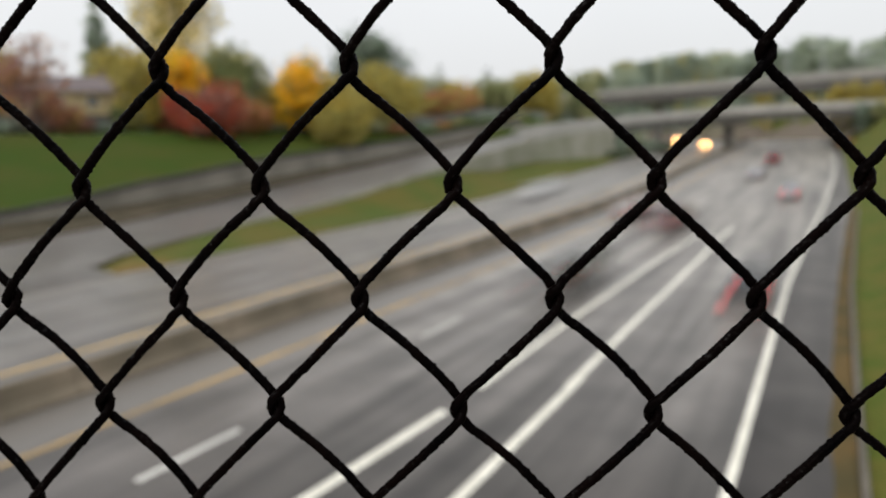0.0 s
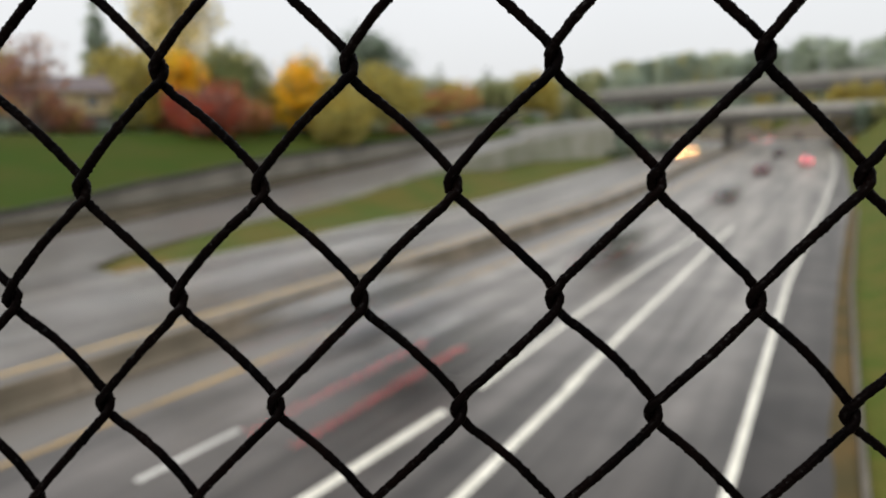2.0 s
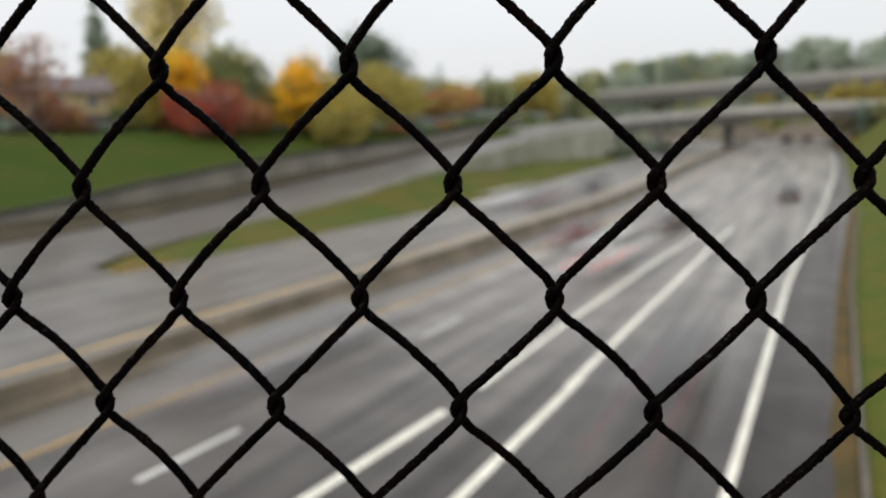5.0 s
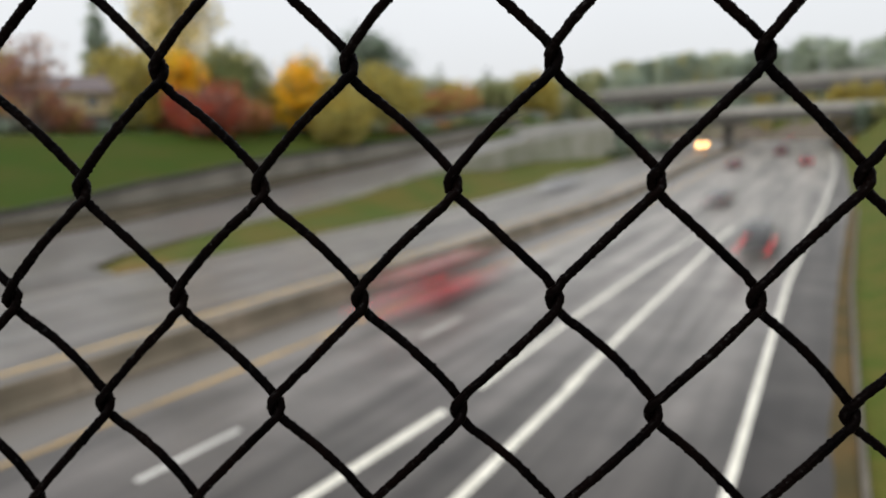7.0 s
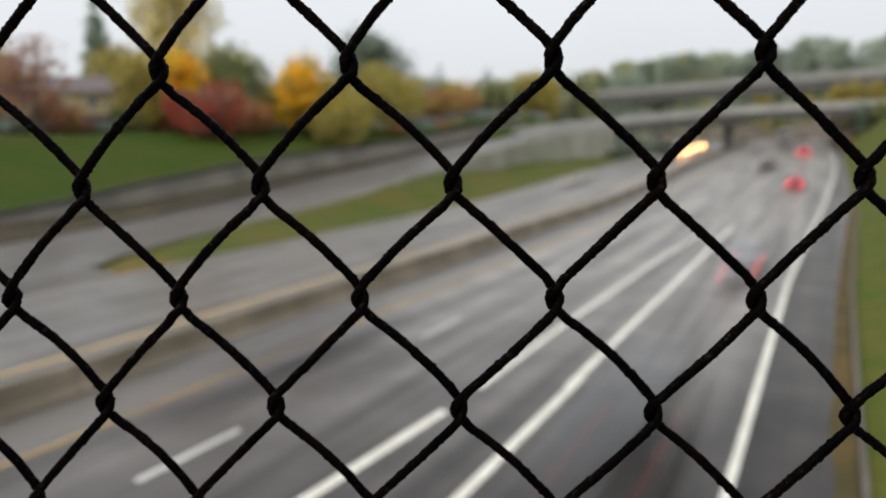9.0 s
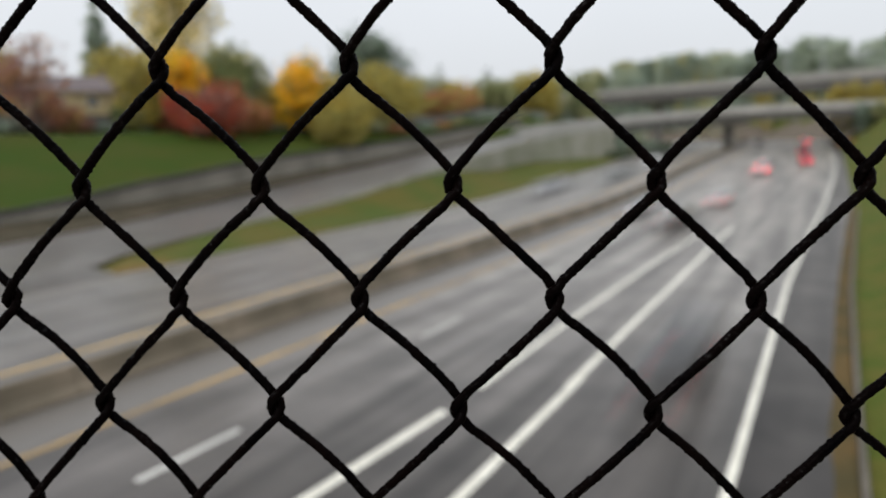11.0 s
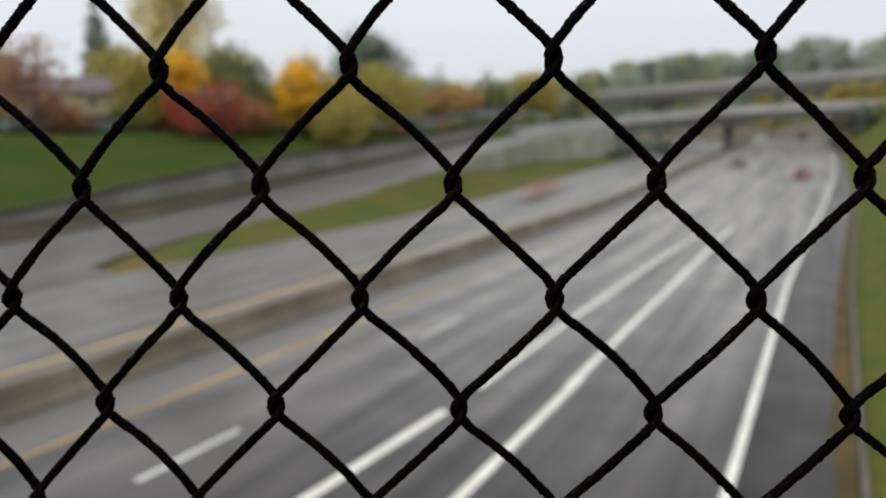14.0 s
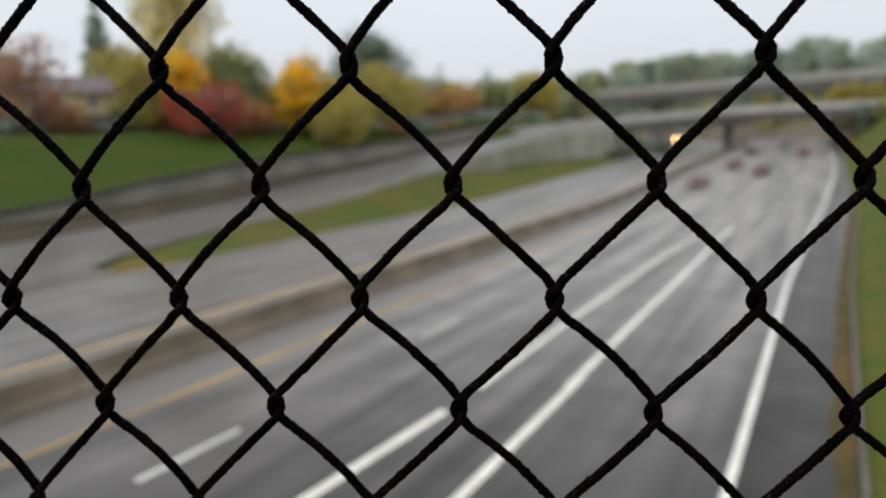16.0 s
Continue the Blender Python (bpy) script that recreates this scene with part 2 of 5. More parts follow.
def tube(path, radii, sides=8, closed_ends=True):
    """Vertices and faces of a tube along a path of Vectors."""
    verts, faces = [], []
    side = None
    for i, p in enumerate(path):
        d = (path[min(i + 1, len(path) - 1)] - path[max(i - 1, 0)]).normalized()
        if side is None:
            side = d.orthogonal().normalized()
        side = (side - d * side.dot(d)).normalized()
        other = d.cross(side)
        r = radii[i] if hasattr(radii, "__len__") else radii
        for k in range(sides):
            a = 2 * math.pi * k / sides
            verts.append(p + (side * math.cos(a) + other * math.sin(a)) * r)
    for i in range(len(path) - 1):
        for k in range(sides):
            k2 = (k + 1) % sides
            faces.append((i * sides + k, i * sides + k2, (i + 1) * sides + k2, (i + 1) * sides + k))
    if closed_ends:
        faces.append(tuple(range(sides))[::-1])
        faces.append(tuple((len(path) - 1) * sides + k for k in range(sides)))
    return verts, faces


def spline(points, steps):
    """Catmull-Rom through points."""
    out = []
    pts = [points[0] * 2 - points[1], *points, points[-1] * 2 - points[-2]]
    for i in range(1, len(pts) - 2):
        a, b, c, d = pts[i - 1:i + 3]
        for s in range(steps):
            t = s / steps
            out.append(0.5 * (2 * b + (c - a) * t + (2 * a - 5 * b + 4 * c - d) * t * t + (3 * b - a - 3 * c + d) * t ** 3))
    out.append(points[-1])
    return out


def between(stations, t):
    """Smooth table: stations of (t, values...)."""
    if t <= stations[0][0]:
        return stations[0][1:]
    for a, b in zip(stations, stations[1:]):
        if t <= b[0]:
            u = (t - a[0]) / (b[0] - a[0])
            return tuple(p + (q - p) * u for p, q in zip(a[1:], b[1:]))
    return stations[-1][1:]


# ---- the lie of the land ----
def road_z(y):
    """Height of the carriageways: level, then a 3.5 percent rise to a crest, then down."""
    if y < 60:
        return 0.0
    if y < 80:
        return 0.035 * (y - 60) ** 2 / 40
    if y < 185:
        return 0.35 + 0.035 * (y - 80)
    if y < 225:
        u = y - 185
        return 4.025 + 0.035 * u - 0.065 * u * u / 80
    if y < 440:
        return 4.125 - 0.03 * (y - 225)
    return -2.325


def bend(y):
    """How far the motorway has swung to the left, past the crest."""
    if y < 185:
        return 0.0
    if y < 330:
        return -(y - 185) ** 2 / 440
    return -47.8 - 0.659 * (y - 330)


# stations of the ramp: y, x and z of its edge on the carriageway's side, x and z of the other edge
RAMP = [(-900, -33.6, 0, -46, 0), (-60, -33.65, 0, -52, 0), (10, -33.65, 0, -56.3, 0), (25, -33.65, 0.01, -56.6, 0.01), (25.7, -36.9, 0.02, -56.6, 0.02), (29, -38.7, 0.05, -56.6, 0.04), (40, -41.1, 0.3, -56.6, 0.4), (52, -42.5, 0.75, -56.5, 1.3),
        (60, -42.6, 1.4, -56.5, 2.0), (68, -42.6, 2.15, -56.3, 2.55), (79, -43.3, 3.15, -56.0, 3.3), (95, -44.0, 4.6, -55.3, 4.7), (112, -43.6, 6.3, -54, 6.4)]


# height of the retaining wall above the ramp
WALL_TOP = [(20, 1.2), (33, 1.45), (40, 1.95), (46, 2.3), (52, 2.4), (60, 2.65), (70, 2.55), (90, 2.2), (128, 2.0)]


def ramp_at(y):
    return between(RAMP, y)


def ground_z(x, y):
    base = road_z(y) - 0.07
    x -= bend(y)
    if x > 1.9:
        return base + min((x - 1.9) * between([(95, 0.46), (150, 0.88)], y)[0], 9.5)
    if x > -34.5:
        return base
    rx, rz, lx, lz = ramp_at(y)
    if y > 112:
        lx, lz = -54, 6.4 + min((y - 112) * 0.12, 1.8)
    if x > rx - 1:
        # a grass slope up to the ramp's edge, lower where its side wall stands free
        share = between([(40, 0.97), (74, 0.95), (96, 0.3), (140, 0.2)], y)[0]
        reach = 1.5 + 1.6 * max(0.0, rz - base)
        return base + max(0.0, rz - 0.12 - base) * share * min(1.0, max(0.0, 1 - (x - rx - 0.15) / reach)) if y < 140 else base
    if x > lx - 0.3:
        return min(base, lz - 0.3) if y < 112 else base + (lz + 1 - base) * min(1, (rx - 1 - x) / 8)
    top = lz + between(WALL_TOP, y)[0] + 0.1
    return top + min(max((lx - 0.3 - x) * 0.24, 0), max(8.3 - top, 0))


# ---- structure: ground, carriageways, markings ----
def make_ground():
    xs = [-4000, -1500, -700, -400, -250, -180, -140, -120, -105, -95, -88, -82, -77, -72, -68, -64, -61, -58.5, -57.2, -56.9]
    xs += [-56.5 + 0.8 * i for i in range(28)] + [-34, -33.6, -30, -20, -10, 0, 1.6, 1.9, 2.4, 3.2, 4, 5, 6.5, 8, 10, 12, 14, 17, 20, 22.6, 26, 35, 50, 80, 140, 300, 700, 1500, 4000]
    ys = [-4000, -1500, -600, -300, -150, -80] + [-60 + 6 * i for i in range(70)] + [380, 420, 440, 500, 600, 800, 1200, 2000, 4500]
    verts = []
    for y in ys:
        for x in xs:
            z = ground_z(x, y)
            wild = 0 if -34.5 < x < 2.5 else min(1.0, 0.25 + abs(x) / 150)
            z += wild * 0.35 * noise.noise(Vector((x * 0.11, y * 0.11, 0.5)))
            verts.append((x, y, z))
    w = len(xs)
    faces = [(j * w + i, j * w + i + 1, (j + 1) * w + i + 1, (j + 1) * w + i) for j in range(len(ys) - 1) for i in range(w - 1)]
    slots = []
    for f in faces:
        x = sum(verts[i][0] for i in f) / 4 - bend(verts[f[0]][1])
        y = verts[f[0]][1]
        slots.append(4 if y > 182 and -60 < x < 12 else 2 if x > 0 else 3 if y < 30 and x > -49 else 1 if x > -49 else 0)
    ground = new("ground", mesh_of("ground", verts, faces, [GRASS, GRASS_MEDIAN, GRASS_BANK, LEAFY_GRASS, BARE_BANK], True, slots))
    tagged(ground, "green autumn grass on banks and verges beside the motorway", "ground", kind="structure")


def strip(name, x_left, x_right, y0, y1, mat, lift, label, category, step=6.0, parent=None):
    """A sheet on the carriageway between two lines x(y)."""
    n = max(1, round((y1 - y0) / step))
    verts, faces = [], []
    for i in range(n + 1):
        y = y0 + (y1 - y0) * i / n
        a = x_left(y) if callable(x_left) else x_left
        b = x_right(y) if callable(x_right) else x_right
        z, s = road_z(y) + lift, bend(y)
        verts += [(a + s, y, z), (b + s, y, z)]
        if i:
            k = 2 * i
            faces.append((k - 2, k - 1, k + 1, k))
    ob = new(name, mesh_of(name, verts, faces, mat))
    if parent:
        ob.parent = parent
    else:
        tagged(ob, label, category, kind="structure")
    return ob


EDGE = [(-500, -1.47), (36, -1.43), (58, -0.85), (75, -0.25), (97, 0.4), (123, 0.65), (150, 0.1), (175, -1.6), (200, -2.2), (900, -2.2)]


def edge_line(y):
    return between(EDGE, y)[0]


def pavement_edge(y):
    return edge_line(y) + between([(-500, 1.9), (20, 1.95), (40, 2.15), (80, 2.3), (900, 2.3)], y)[0]


def make_roads():
    road = strip("road_outbound", -18.3, pavement_edge, -1500, 1800, ASPHALT, 0.0, "worn grey asphalt carriageway with white and yellow lines", "road")
    back = strip("road_inbound", lambda y: between([(24.5, -33.66), (25.6, -36.7), (29.2, -33.6), (120, -33.6), (150, -35.5), (190, -41), (215, -44), (300, -40), (400, -34)], y)[0], -18.3, -1500, 1800, ASPHALT_BACK, 0.004, "worn grey asphalt carriageway beyond the concrete barrier", "road")
    # edge line beside the verge, solid
    edge_half = lambda y: between([(20, 0.1), (50, 0.085), (150, 0.075)], y)[0]
    strip("line", lambda y: edge_line(y) - edge_half(y), lambda y: edge_line(y) + edge_half(y), -300, 240, WHITE_PAINT, 0.012, "", "", 4.0, road)
    strip("shoulder", lambda y: edge_line(y) + 0.12, pavement_edge, -300, 240, SHOULDER, 0.006, "", "", 4.0, road)
    # painted gore: two solid lines that meet
    strip("line", -6.17, -5.92, -60, 19.4, WHITE_PAINT, 0.016, "", "", 6.0, road)
    strip("line", -6.25, -6.01, 18.5, 56, WHITE_PAINT, 0.012, "", "", 6.0, road)
    gore = [(17.3, -8.36), (25, -8.4), (40, -8.15), (50, -7.8), (56.5, -6.55)]
    gx = lambda y: between(gore, y)[0]
    strip("line", lambda y: gx(y) - 0.11, lambda y: gx(y) + 0.11, 17.3, 54.5, WHITE_PAINT, 0.016, "", "", 2.0, road)
    for y0 in (-6.2, 6.0):
        strip("line", lambda y: -8.75 + (y - 10) * 0.06 - 0.14, lambda y: -8.75 + (y - 10) * 0.06 + 0.14, y0, y0 + 9.4, WHITE_PAINT, 0.012, "", "", 3.0, road)
    # lane dashes, ten feet in every forty
    for k in range(-4, 18):
        y0 = 9.2 + 12.0 * k
        cx = between([(56, -12.42), (80, -11.6), (100, -10.7), (150, -10.6), (180, -11.5)], y0)[0]
        strip("dash", cx - 0.1, cx + 0.1, y0, y0 + 3.0, DASH_PAINT, 0.012, "", "", 3.0, road)
        if y0 > 60:
            strip("dash", -5.9, -5.74, y0, y0 + 3.0, FADED_PAINT, 0.012, "", "", 3.0, road)
    strip("inner_shoulder", -18.2, -15.9, -300, 240, PALE_SHOULDER, 0.006, "", "", 6.0, road)
    strip("line", -15.85, -15.65, -300, 240, FAINT_YELLOW, 0.012, "", "", 6.0, road)
    # inbound side
    strip("line", -22.33, -22.03, -300, 240, YELLOW_PAINT, 0.016, "", "", 6.0, back)
    strip("line", -30.1, -29.9, -300, 240, FADED_PAINT, 0.016, "", "", 6.0, back)
    for k in range(-4, 18):
        y0 = 13.2 + 12.0 * k
        strip("dash", -26.1, -25.94, y0, y0 + 3.0, FADED_PAINT, 0.016, "", "", 3.0, back)
    # dry leaves and litter along the pavement's edge, then a low kerb
    ragged = lambda y: pavement_edge(y) - 0.14 + 0.10 * noise.noise(Vector((0.3, y * 0.35, 0)))
    strip("verge", ragged, lambda y: pavement_edge(y) + 0.36, -200, 240, DRY_GRASS, 0.012, "strip of dry brown grass and fallen leaves along the asphalt", "verge", 1.0)
    n = 70
    verts, faces = [], []
    for i in range(n + 1):
        y = -100 + 330 * i / n
        x, z = pavement_edge(y) + 0.36 + bend(y), road_z(y)
        verts += [(x, y, z - 0.1), (x + 0.02, y, z + 0.13), (x + 0.04, y, z + 0.15), (x + 0.14, y, z + 0.15), (x + 0.16, y, z + 0.12), (x + 0.17, y, z - 0.1)]
        if i:
            k = 6 * i
            faces += [(k - 6 + j, k - 5 + j, k + 1 + j, k + j) for j in range(5)]
    tagged(new("kerb", mesh_of("kerb", verts, faces, KERB)), "low pale concrete kerb beside the dry verge", "kerb", kind="structure")


def make_barrier():
    """The median barrier: separate cast lengths with a sloped safety profile."""
    profile = [(0.0, 0), (0.0, 0.08), (0.17, 0.33), (0.24, 0.84), (0.27, 0.87), (0.40, 0.87), (0.43, 0.84), (0.50, 0.33), (0.67, 0.08), (0.67, 0)]
    barrier = tagged(new("median_barrier"), "long weathered concrete safety barrier between the carriageways", "barrier", kind="structure")
    barrier.location = (-18.9, 0, 0)
    length = 6.0
    shared = {}
    for k in range(-16, 36):
        y0 = k * length
        z0, z1 = road_z(y0), road_z(y0 + length)
        key = round(z1 - z0, 4)
        if key not in shared:
            verts, faces = [], []
            for y, z in ((0.012, 0.0), (length - 0.012, z1 - z0)):
                verts += [(px, y, z + pz) for px, pz in profile]
            m = len(profile)
            faces = [(i, i + 1, m + i + 1, m + i) for i in range(m - 1)] + [tuple(range(m))[::-1], tuple(range(m, 2 * m))]
            shared[key] = mesh_of("barrier_length", verts, faces, CONCRETE)
        seg = new("barrier_length", shared[key])
        seg.parent = barrier
        seg.location = (bend(y0), y0, z0 + 0.004)


# the flyover that the ramp climbs on to: x, y, z of its centre line, half width
FLYOVER = [(-48.8, 112, 6.3), (-46.8, 124, 7.5), (-42, 141, 8.9), (-33, 154.5, 10.1), (-21.5, 164, 11.0), (-8.5, 169.3, 11.5), (2.3, 171.8, 11.7), (16, 173.5, 11.9), (45, 175, 12.1), (120, 178, 12.1)]


OVERPASS = [(-150, 226, 17.2), (-62, 204, 17.6), (-30, 193, 17.9), (8, 186, 18.6), (30, 180, 18.9), (90, 166, 19.8)]


def loft(name, sections, mat, closed=True):
    m = len(sections[0])
    verts = [v for s in sections for v in s]
    faces = []
    for i in range(len(sections) - 1):
        for j in range(m):
            j2 = (j + 1) % m
            faces.append((i * m + j, i * m + j2, (i + 1) * m + j2, (i + 1) * m + j))
    faces += [tuple(range(m))[::-1], tuple((len(sections) - 1) * m + j for j in range(m))]
    return mesh_of(name, verts, faces, mat)


def across(points, i):
    d = (points[min(i + 1, len(points) - 1)] - points[max(i - 1, 0)])
    d.z = 0
    d.normalize()
    return Vector((d.y, -d.x, 0))


def make_ramp():
    ramp = tagged(new("ramp"), "rising slip road of grey asphalt on a walled bank", "ramp", kind="structure")
    ys = [-900, -60, -20, 10, 25, 25.7, 29, 34, 40, 46, 52, 56, 60, 64, 68, 74, 79, 87, 95, 104, 112]
    rows = [(y, *ramp_at(y)) for y in ys]
    verts, faces = [], []
    for i, (y, rx, rz, lx, lz) in enumerate(rows):
        verts += [(lx, y, lz + 0.02), ((lx + rx) / 2, y, (lz + rz) / 2 + 0.05), (rx, y, rz + 0.02)]
        if i:
            k = 3 * i
            faces += [(k - 3, k - 2, k + 1, k), (k - 2, k - 1, k + 2, k + 1)]
    part("ramp_surface", mesh_of("ramp_surface", verts, faces, ASPHALT_RAMP), None, ramp)
    # side wall down to the grass, with a low kerb on top
    low = [r for r in rows if r[0] >= 40]
    sections = []
    for y, rx, rz, lx, lz in low:
        g = road_z(y) - 0.4
        sections.append([(rx - 0.3, y, g), (rx + 0.1, y, g), (rx + 0.05, y, rz + 0.14), (rx - 0.25, y, rz + 0.14)])
    line = spline([Vector(p) for p in FLYOVER], 4)
    for i, p in enumerate(line):
        if i and p.y < 143:
            e = p + across(line, i) * 4.75
            g = road_z(e.y) - 0.5
            sections.append([(e.x - 0.3, e.y, g), (e.x + 1.0, e.y, g), (e.x + 0.1, e.y, p.z - 0.5), (e.x - 0.3, e.y, p.z - 0.5)])
    part("ramp_wall", loft("ramp_wall", sections, RAMP_CONCRETE), None, ramp, "stained grey concrete side wall")
    verts, faces = [], []
    for i, (y, rx, rz, lx, lz) in enumerate(rows[1:]):
        w = between([(30, 5.5), (45, 4.4), (60, 3.2), (75, 2.4), (100, 0.9)], y)[0]
        verts += [(lx + 0.01, y, lz + between([(40, 0.8), (60, 0.6), (90, 0.4)], y)[0]), (lx + w * 0.4, y, lz + 0.3), (lx + w, y, lz + 0.06)]
        if i:
            k = 3 * i
            faces += [(k - 3, k - 2, k + 1, k), (k - 2, k - 1, k + 2, k + 1)]
    part("weed_strip", mesh_of("weed_strip", verts, faces, WEEDS), None, ramp, "green-brown weeds along the wall's foot")
    # worn lines
    for u in (0.13, 0.52, 0.9):
        verts, faces = [], []
        for i, (y, rx, rz, lx, lz) in enumerate(rows):
            x = rx + (lx - rx) * u
            z = (rz + (lz - rz) * u) + 0.03 + 0.03 * (1 - abs(2 * u - 1))
            verts += [(x - 0.1, y, z + 0.012), (x + 0.1, y, z + 0.012)]
            if i:
                faces.append((2 * i - 2, 2 * i - 1, 2 * i + 1, 2 * i))
        part("line", mesh_of("line", verts, faces, FADED_PAINT), None, ramp)
    # retaining wall on the far side of the ramp, in cast panels under a dark coping
    wall = tagged(new("wall_retaining"), "stained grey concrete retaining wall with a dark coping", "wall", kind="structure")
    top = lambda q: between(WALL_TOP, q)[0]
    y = -62.0
    while y < 128:
        y2 = min(y + 6.0, 128.0)
        ends = []
        for q in (y, y2 - 0.03):
            if q <= 112:
                _, _, lx, lz = ramp_at(q)
            else:
                lx, lz = -54 + (q - 112) * 0.13, 6.4 + (q - 112) * 0.1
            ends.append((lx, q, lz))
        sections = [[(lx - 0.35, q, lz - 0.7), (lx, q, lz - 0.7), (lx - 0.06, q, lz + top(q)), (lx - 0.35, q, lz + top(q))] for lx, q, lz in ends]
        part("wall_panel", loft("wall_panel", sections, WALL_CONCRETE), None, wall)
        sections = [[(lx - 0.45, q, lz + top(q)), (lx + 0.08, q, lz + top(q)), (lx + 0.08, q, lz + top(q) + 0.36), (lx - 0.45, q, lz + top(q) + 0.36)] for lx, q, lz in ends]
        part("coping", loft("coping", sections, COPING), None, wall, "dark weathered coping")
        y += 6.0


def deck_bridge(name, label, line, half, depth, rail, piers, girders=4, concrete=BRIDGE_CONCRETE):
    """A road bridge: slab, parapets, steel girders, piers with a cross beam."""
    thing = tagged(new(name), label, "bridge", kind="structure")
    pts = spline([Vector(p) for p in line], 4)
    sides = [across(pts, i) for i in range(len(pts))]
    slab = [[p + s * o + Vector((0, 0, z)) for o, z in ((-half, 0), (half, 0), (half, -0.35), (-half, -0.35))] for p, s in zip(pts, sides)]
    part("deck", loft("deck", slab, ASPHALT_RAMP), None, thing, "grey asphalt bridge deck")
    for w in (-1, 1):
        sec = []
        for p, s in zip(pts, sides):
            sec.append([p + s * w * o + Vector((0, 0, z)) for o, z in ((half - 0.2, 0.004), (half - 0.1, rail), (half + 0.15, rail), (half + 0.15, -0.55), (half - 0.2, -0.55))])
        part("parapet", loft("parapet", sec, concrete), None, thing, "pale concrete parapet, lightened for haze")
    for k in range(girders):
        o = -half + 0.7 + (2 * half - 1.4) * k / (girders - 1)
        sec = [[p + s * (o + dx) + Vector((0, 0, z)) for dx, z in ((-0.25, -0.36), (0.25, -0.36), (0.25, -depth), (-0.25, -depth))] for p, s in zip(pts, sides)]
        part("girder", loft("girder", sec, STEEL_DARK), None, thing, "dark steel girder")
    for x, y, turn in piers:
        near = min(pts, key=lambda p: (p.x - x) ** 2 + (p.y - y) ** 2)
        top = near.z - depth
        g = ground_z(x, y) - 0.2 if not -20.5 < x < -17 else road_z(y)
        m = pose(x, y, 0, 0, 0, turn)
        bm = box_bm(-half + 0.8, half - 0.8, -0.6, 0.6, top - 0.9, top, 0.08)
        bmesh.ops.transform(bm, matrix=m, verts=bm.verts)
        part("cross_beam", bm, concrete, thing)
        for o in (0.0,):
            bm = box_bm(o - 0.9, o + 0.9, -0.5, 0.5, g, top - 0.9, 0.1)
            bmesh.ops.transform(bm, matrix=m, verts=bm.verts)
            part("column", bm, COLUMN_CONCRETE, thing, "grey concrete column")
    return thing


def make_bridges():
    deck_bridge("flyover", "curved concrete flyover on dark girders above the motorway", FLYOVER, 4.6, 2.1, 0.85,
                [(-19.7, 165.5, 20), (-40.0, 146, 40), (10, 172.8, 7)])
    deck_bridge("overpass", "high haze-pale concrete overpass on dark girders behind the flyover", OVERPASS, 5.5, 2.5, 1.05,
                [(-41.0, 196.9, -19), (16, 183.6, -19)], concrete=OVERPASS_CONCRETE)
    # the footbridge on which the camera stands, unseen, widened to shade the near road
    deck = box_bm(-46, 40, -20.0, 0.42, 4.5, 5.45, 0.03)
    ob = new("footbridge", None)
    tagged(ob, "plain unseen concrete bridge deck carrying the wire fence, widened to shade the road", "bridge", kind="structure")
    ob.matrix_world = pose(0, 0, 0, 0, 0, FENCE_TURN)
    part("deck", deck, BRIDGE_CONCRETE, ob)


# ---- the wire fence ----
FENCE_TURN = 22.757      # degrees, the skew of the footbridge
FENCE_Y = 0.2605         # metres in front of the eye
MESH_W, MESH_H, WIRE_R = 0.0718, 0.08654, 0.00182
KNOT_X, KNOT_Z = -0.16569, 6.98168
# how far the strands arch upwards, in fifths of a millimetre, by row of knots and then by column of knots:
# first those that fall to the right, then those that fall to the left
FALLING = {2: [(-0.75, 7.0), (0.25, 5.0), (1.25, 3.0), (2.25, 1.0), (3.25, -4.0)],
           1: [(-0.25, 7.0), (0.25, 3.5), (0.75, 9.0), (1.25, 7.5), (1.5, 6.5), (2.5, 4.0), (4.0, 1.5)],
           -1: [(-0.25, 14.0), (0.75, 7.5), (1.75, 7.5), (2.75, 9.5), (3.75, 7.5)],
           -2: [(-0.75, 23.0), (0.25, 13.0), (1.25, 9.0), (2.25, 7.5), (3.25, 9.0), (4.0, 8.5)]}
RISING = {2: [(-0.25, 2.0), (0.75, 9.0), (1.75, 12.5), (2.75, 9.5), (4.0, 7.5)],
          1: [(-1.0, 7.0), (0.5, 7.5), (1.0, 8.0), (1.5, 6.5), (2.5, 4.0), (4.0, 1.5)],
          0: [(-0.25, 8.0), (0.75, 7.0), (1.75, 5.0), (2.5, 2.0), (4.0, 1.0)],
          -1: [(-1.0, 2.5), (0.5, 2.5), (1.5, 1.0), (2.0, -1.0), (2.75, -4.0), (4.0, -3.0)]}
MESH_LEAN = -0.476        # degrees, the mesh hangs a little askew
# the weave is uneven: column of knots, sideways shift in millimetres
UNEVEN = [(-2.0, 0.0), (-1.0, 1.2), (-0.5, 1.4), (0.0, 0.0), (0.5, -1.0), (1.0, -0.85), (1.5, -0.65), (2.0, 0.0), (2.5, 0.6), (3.0, 0.95), (3.5, 0.7), (4.0, -0.7), (4.5, -0.3), (5.0, 0.0)]


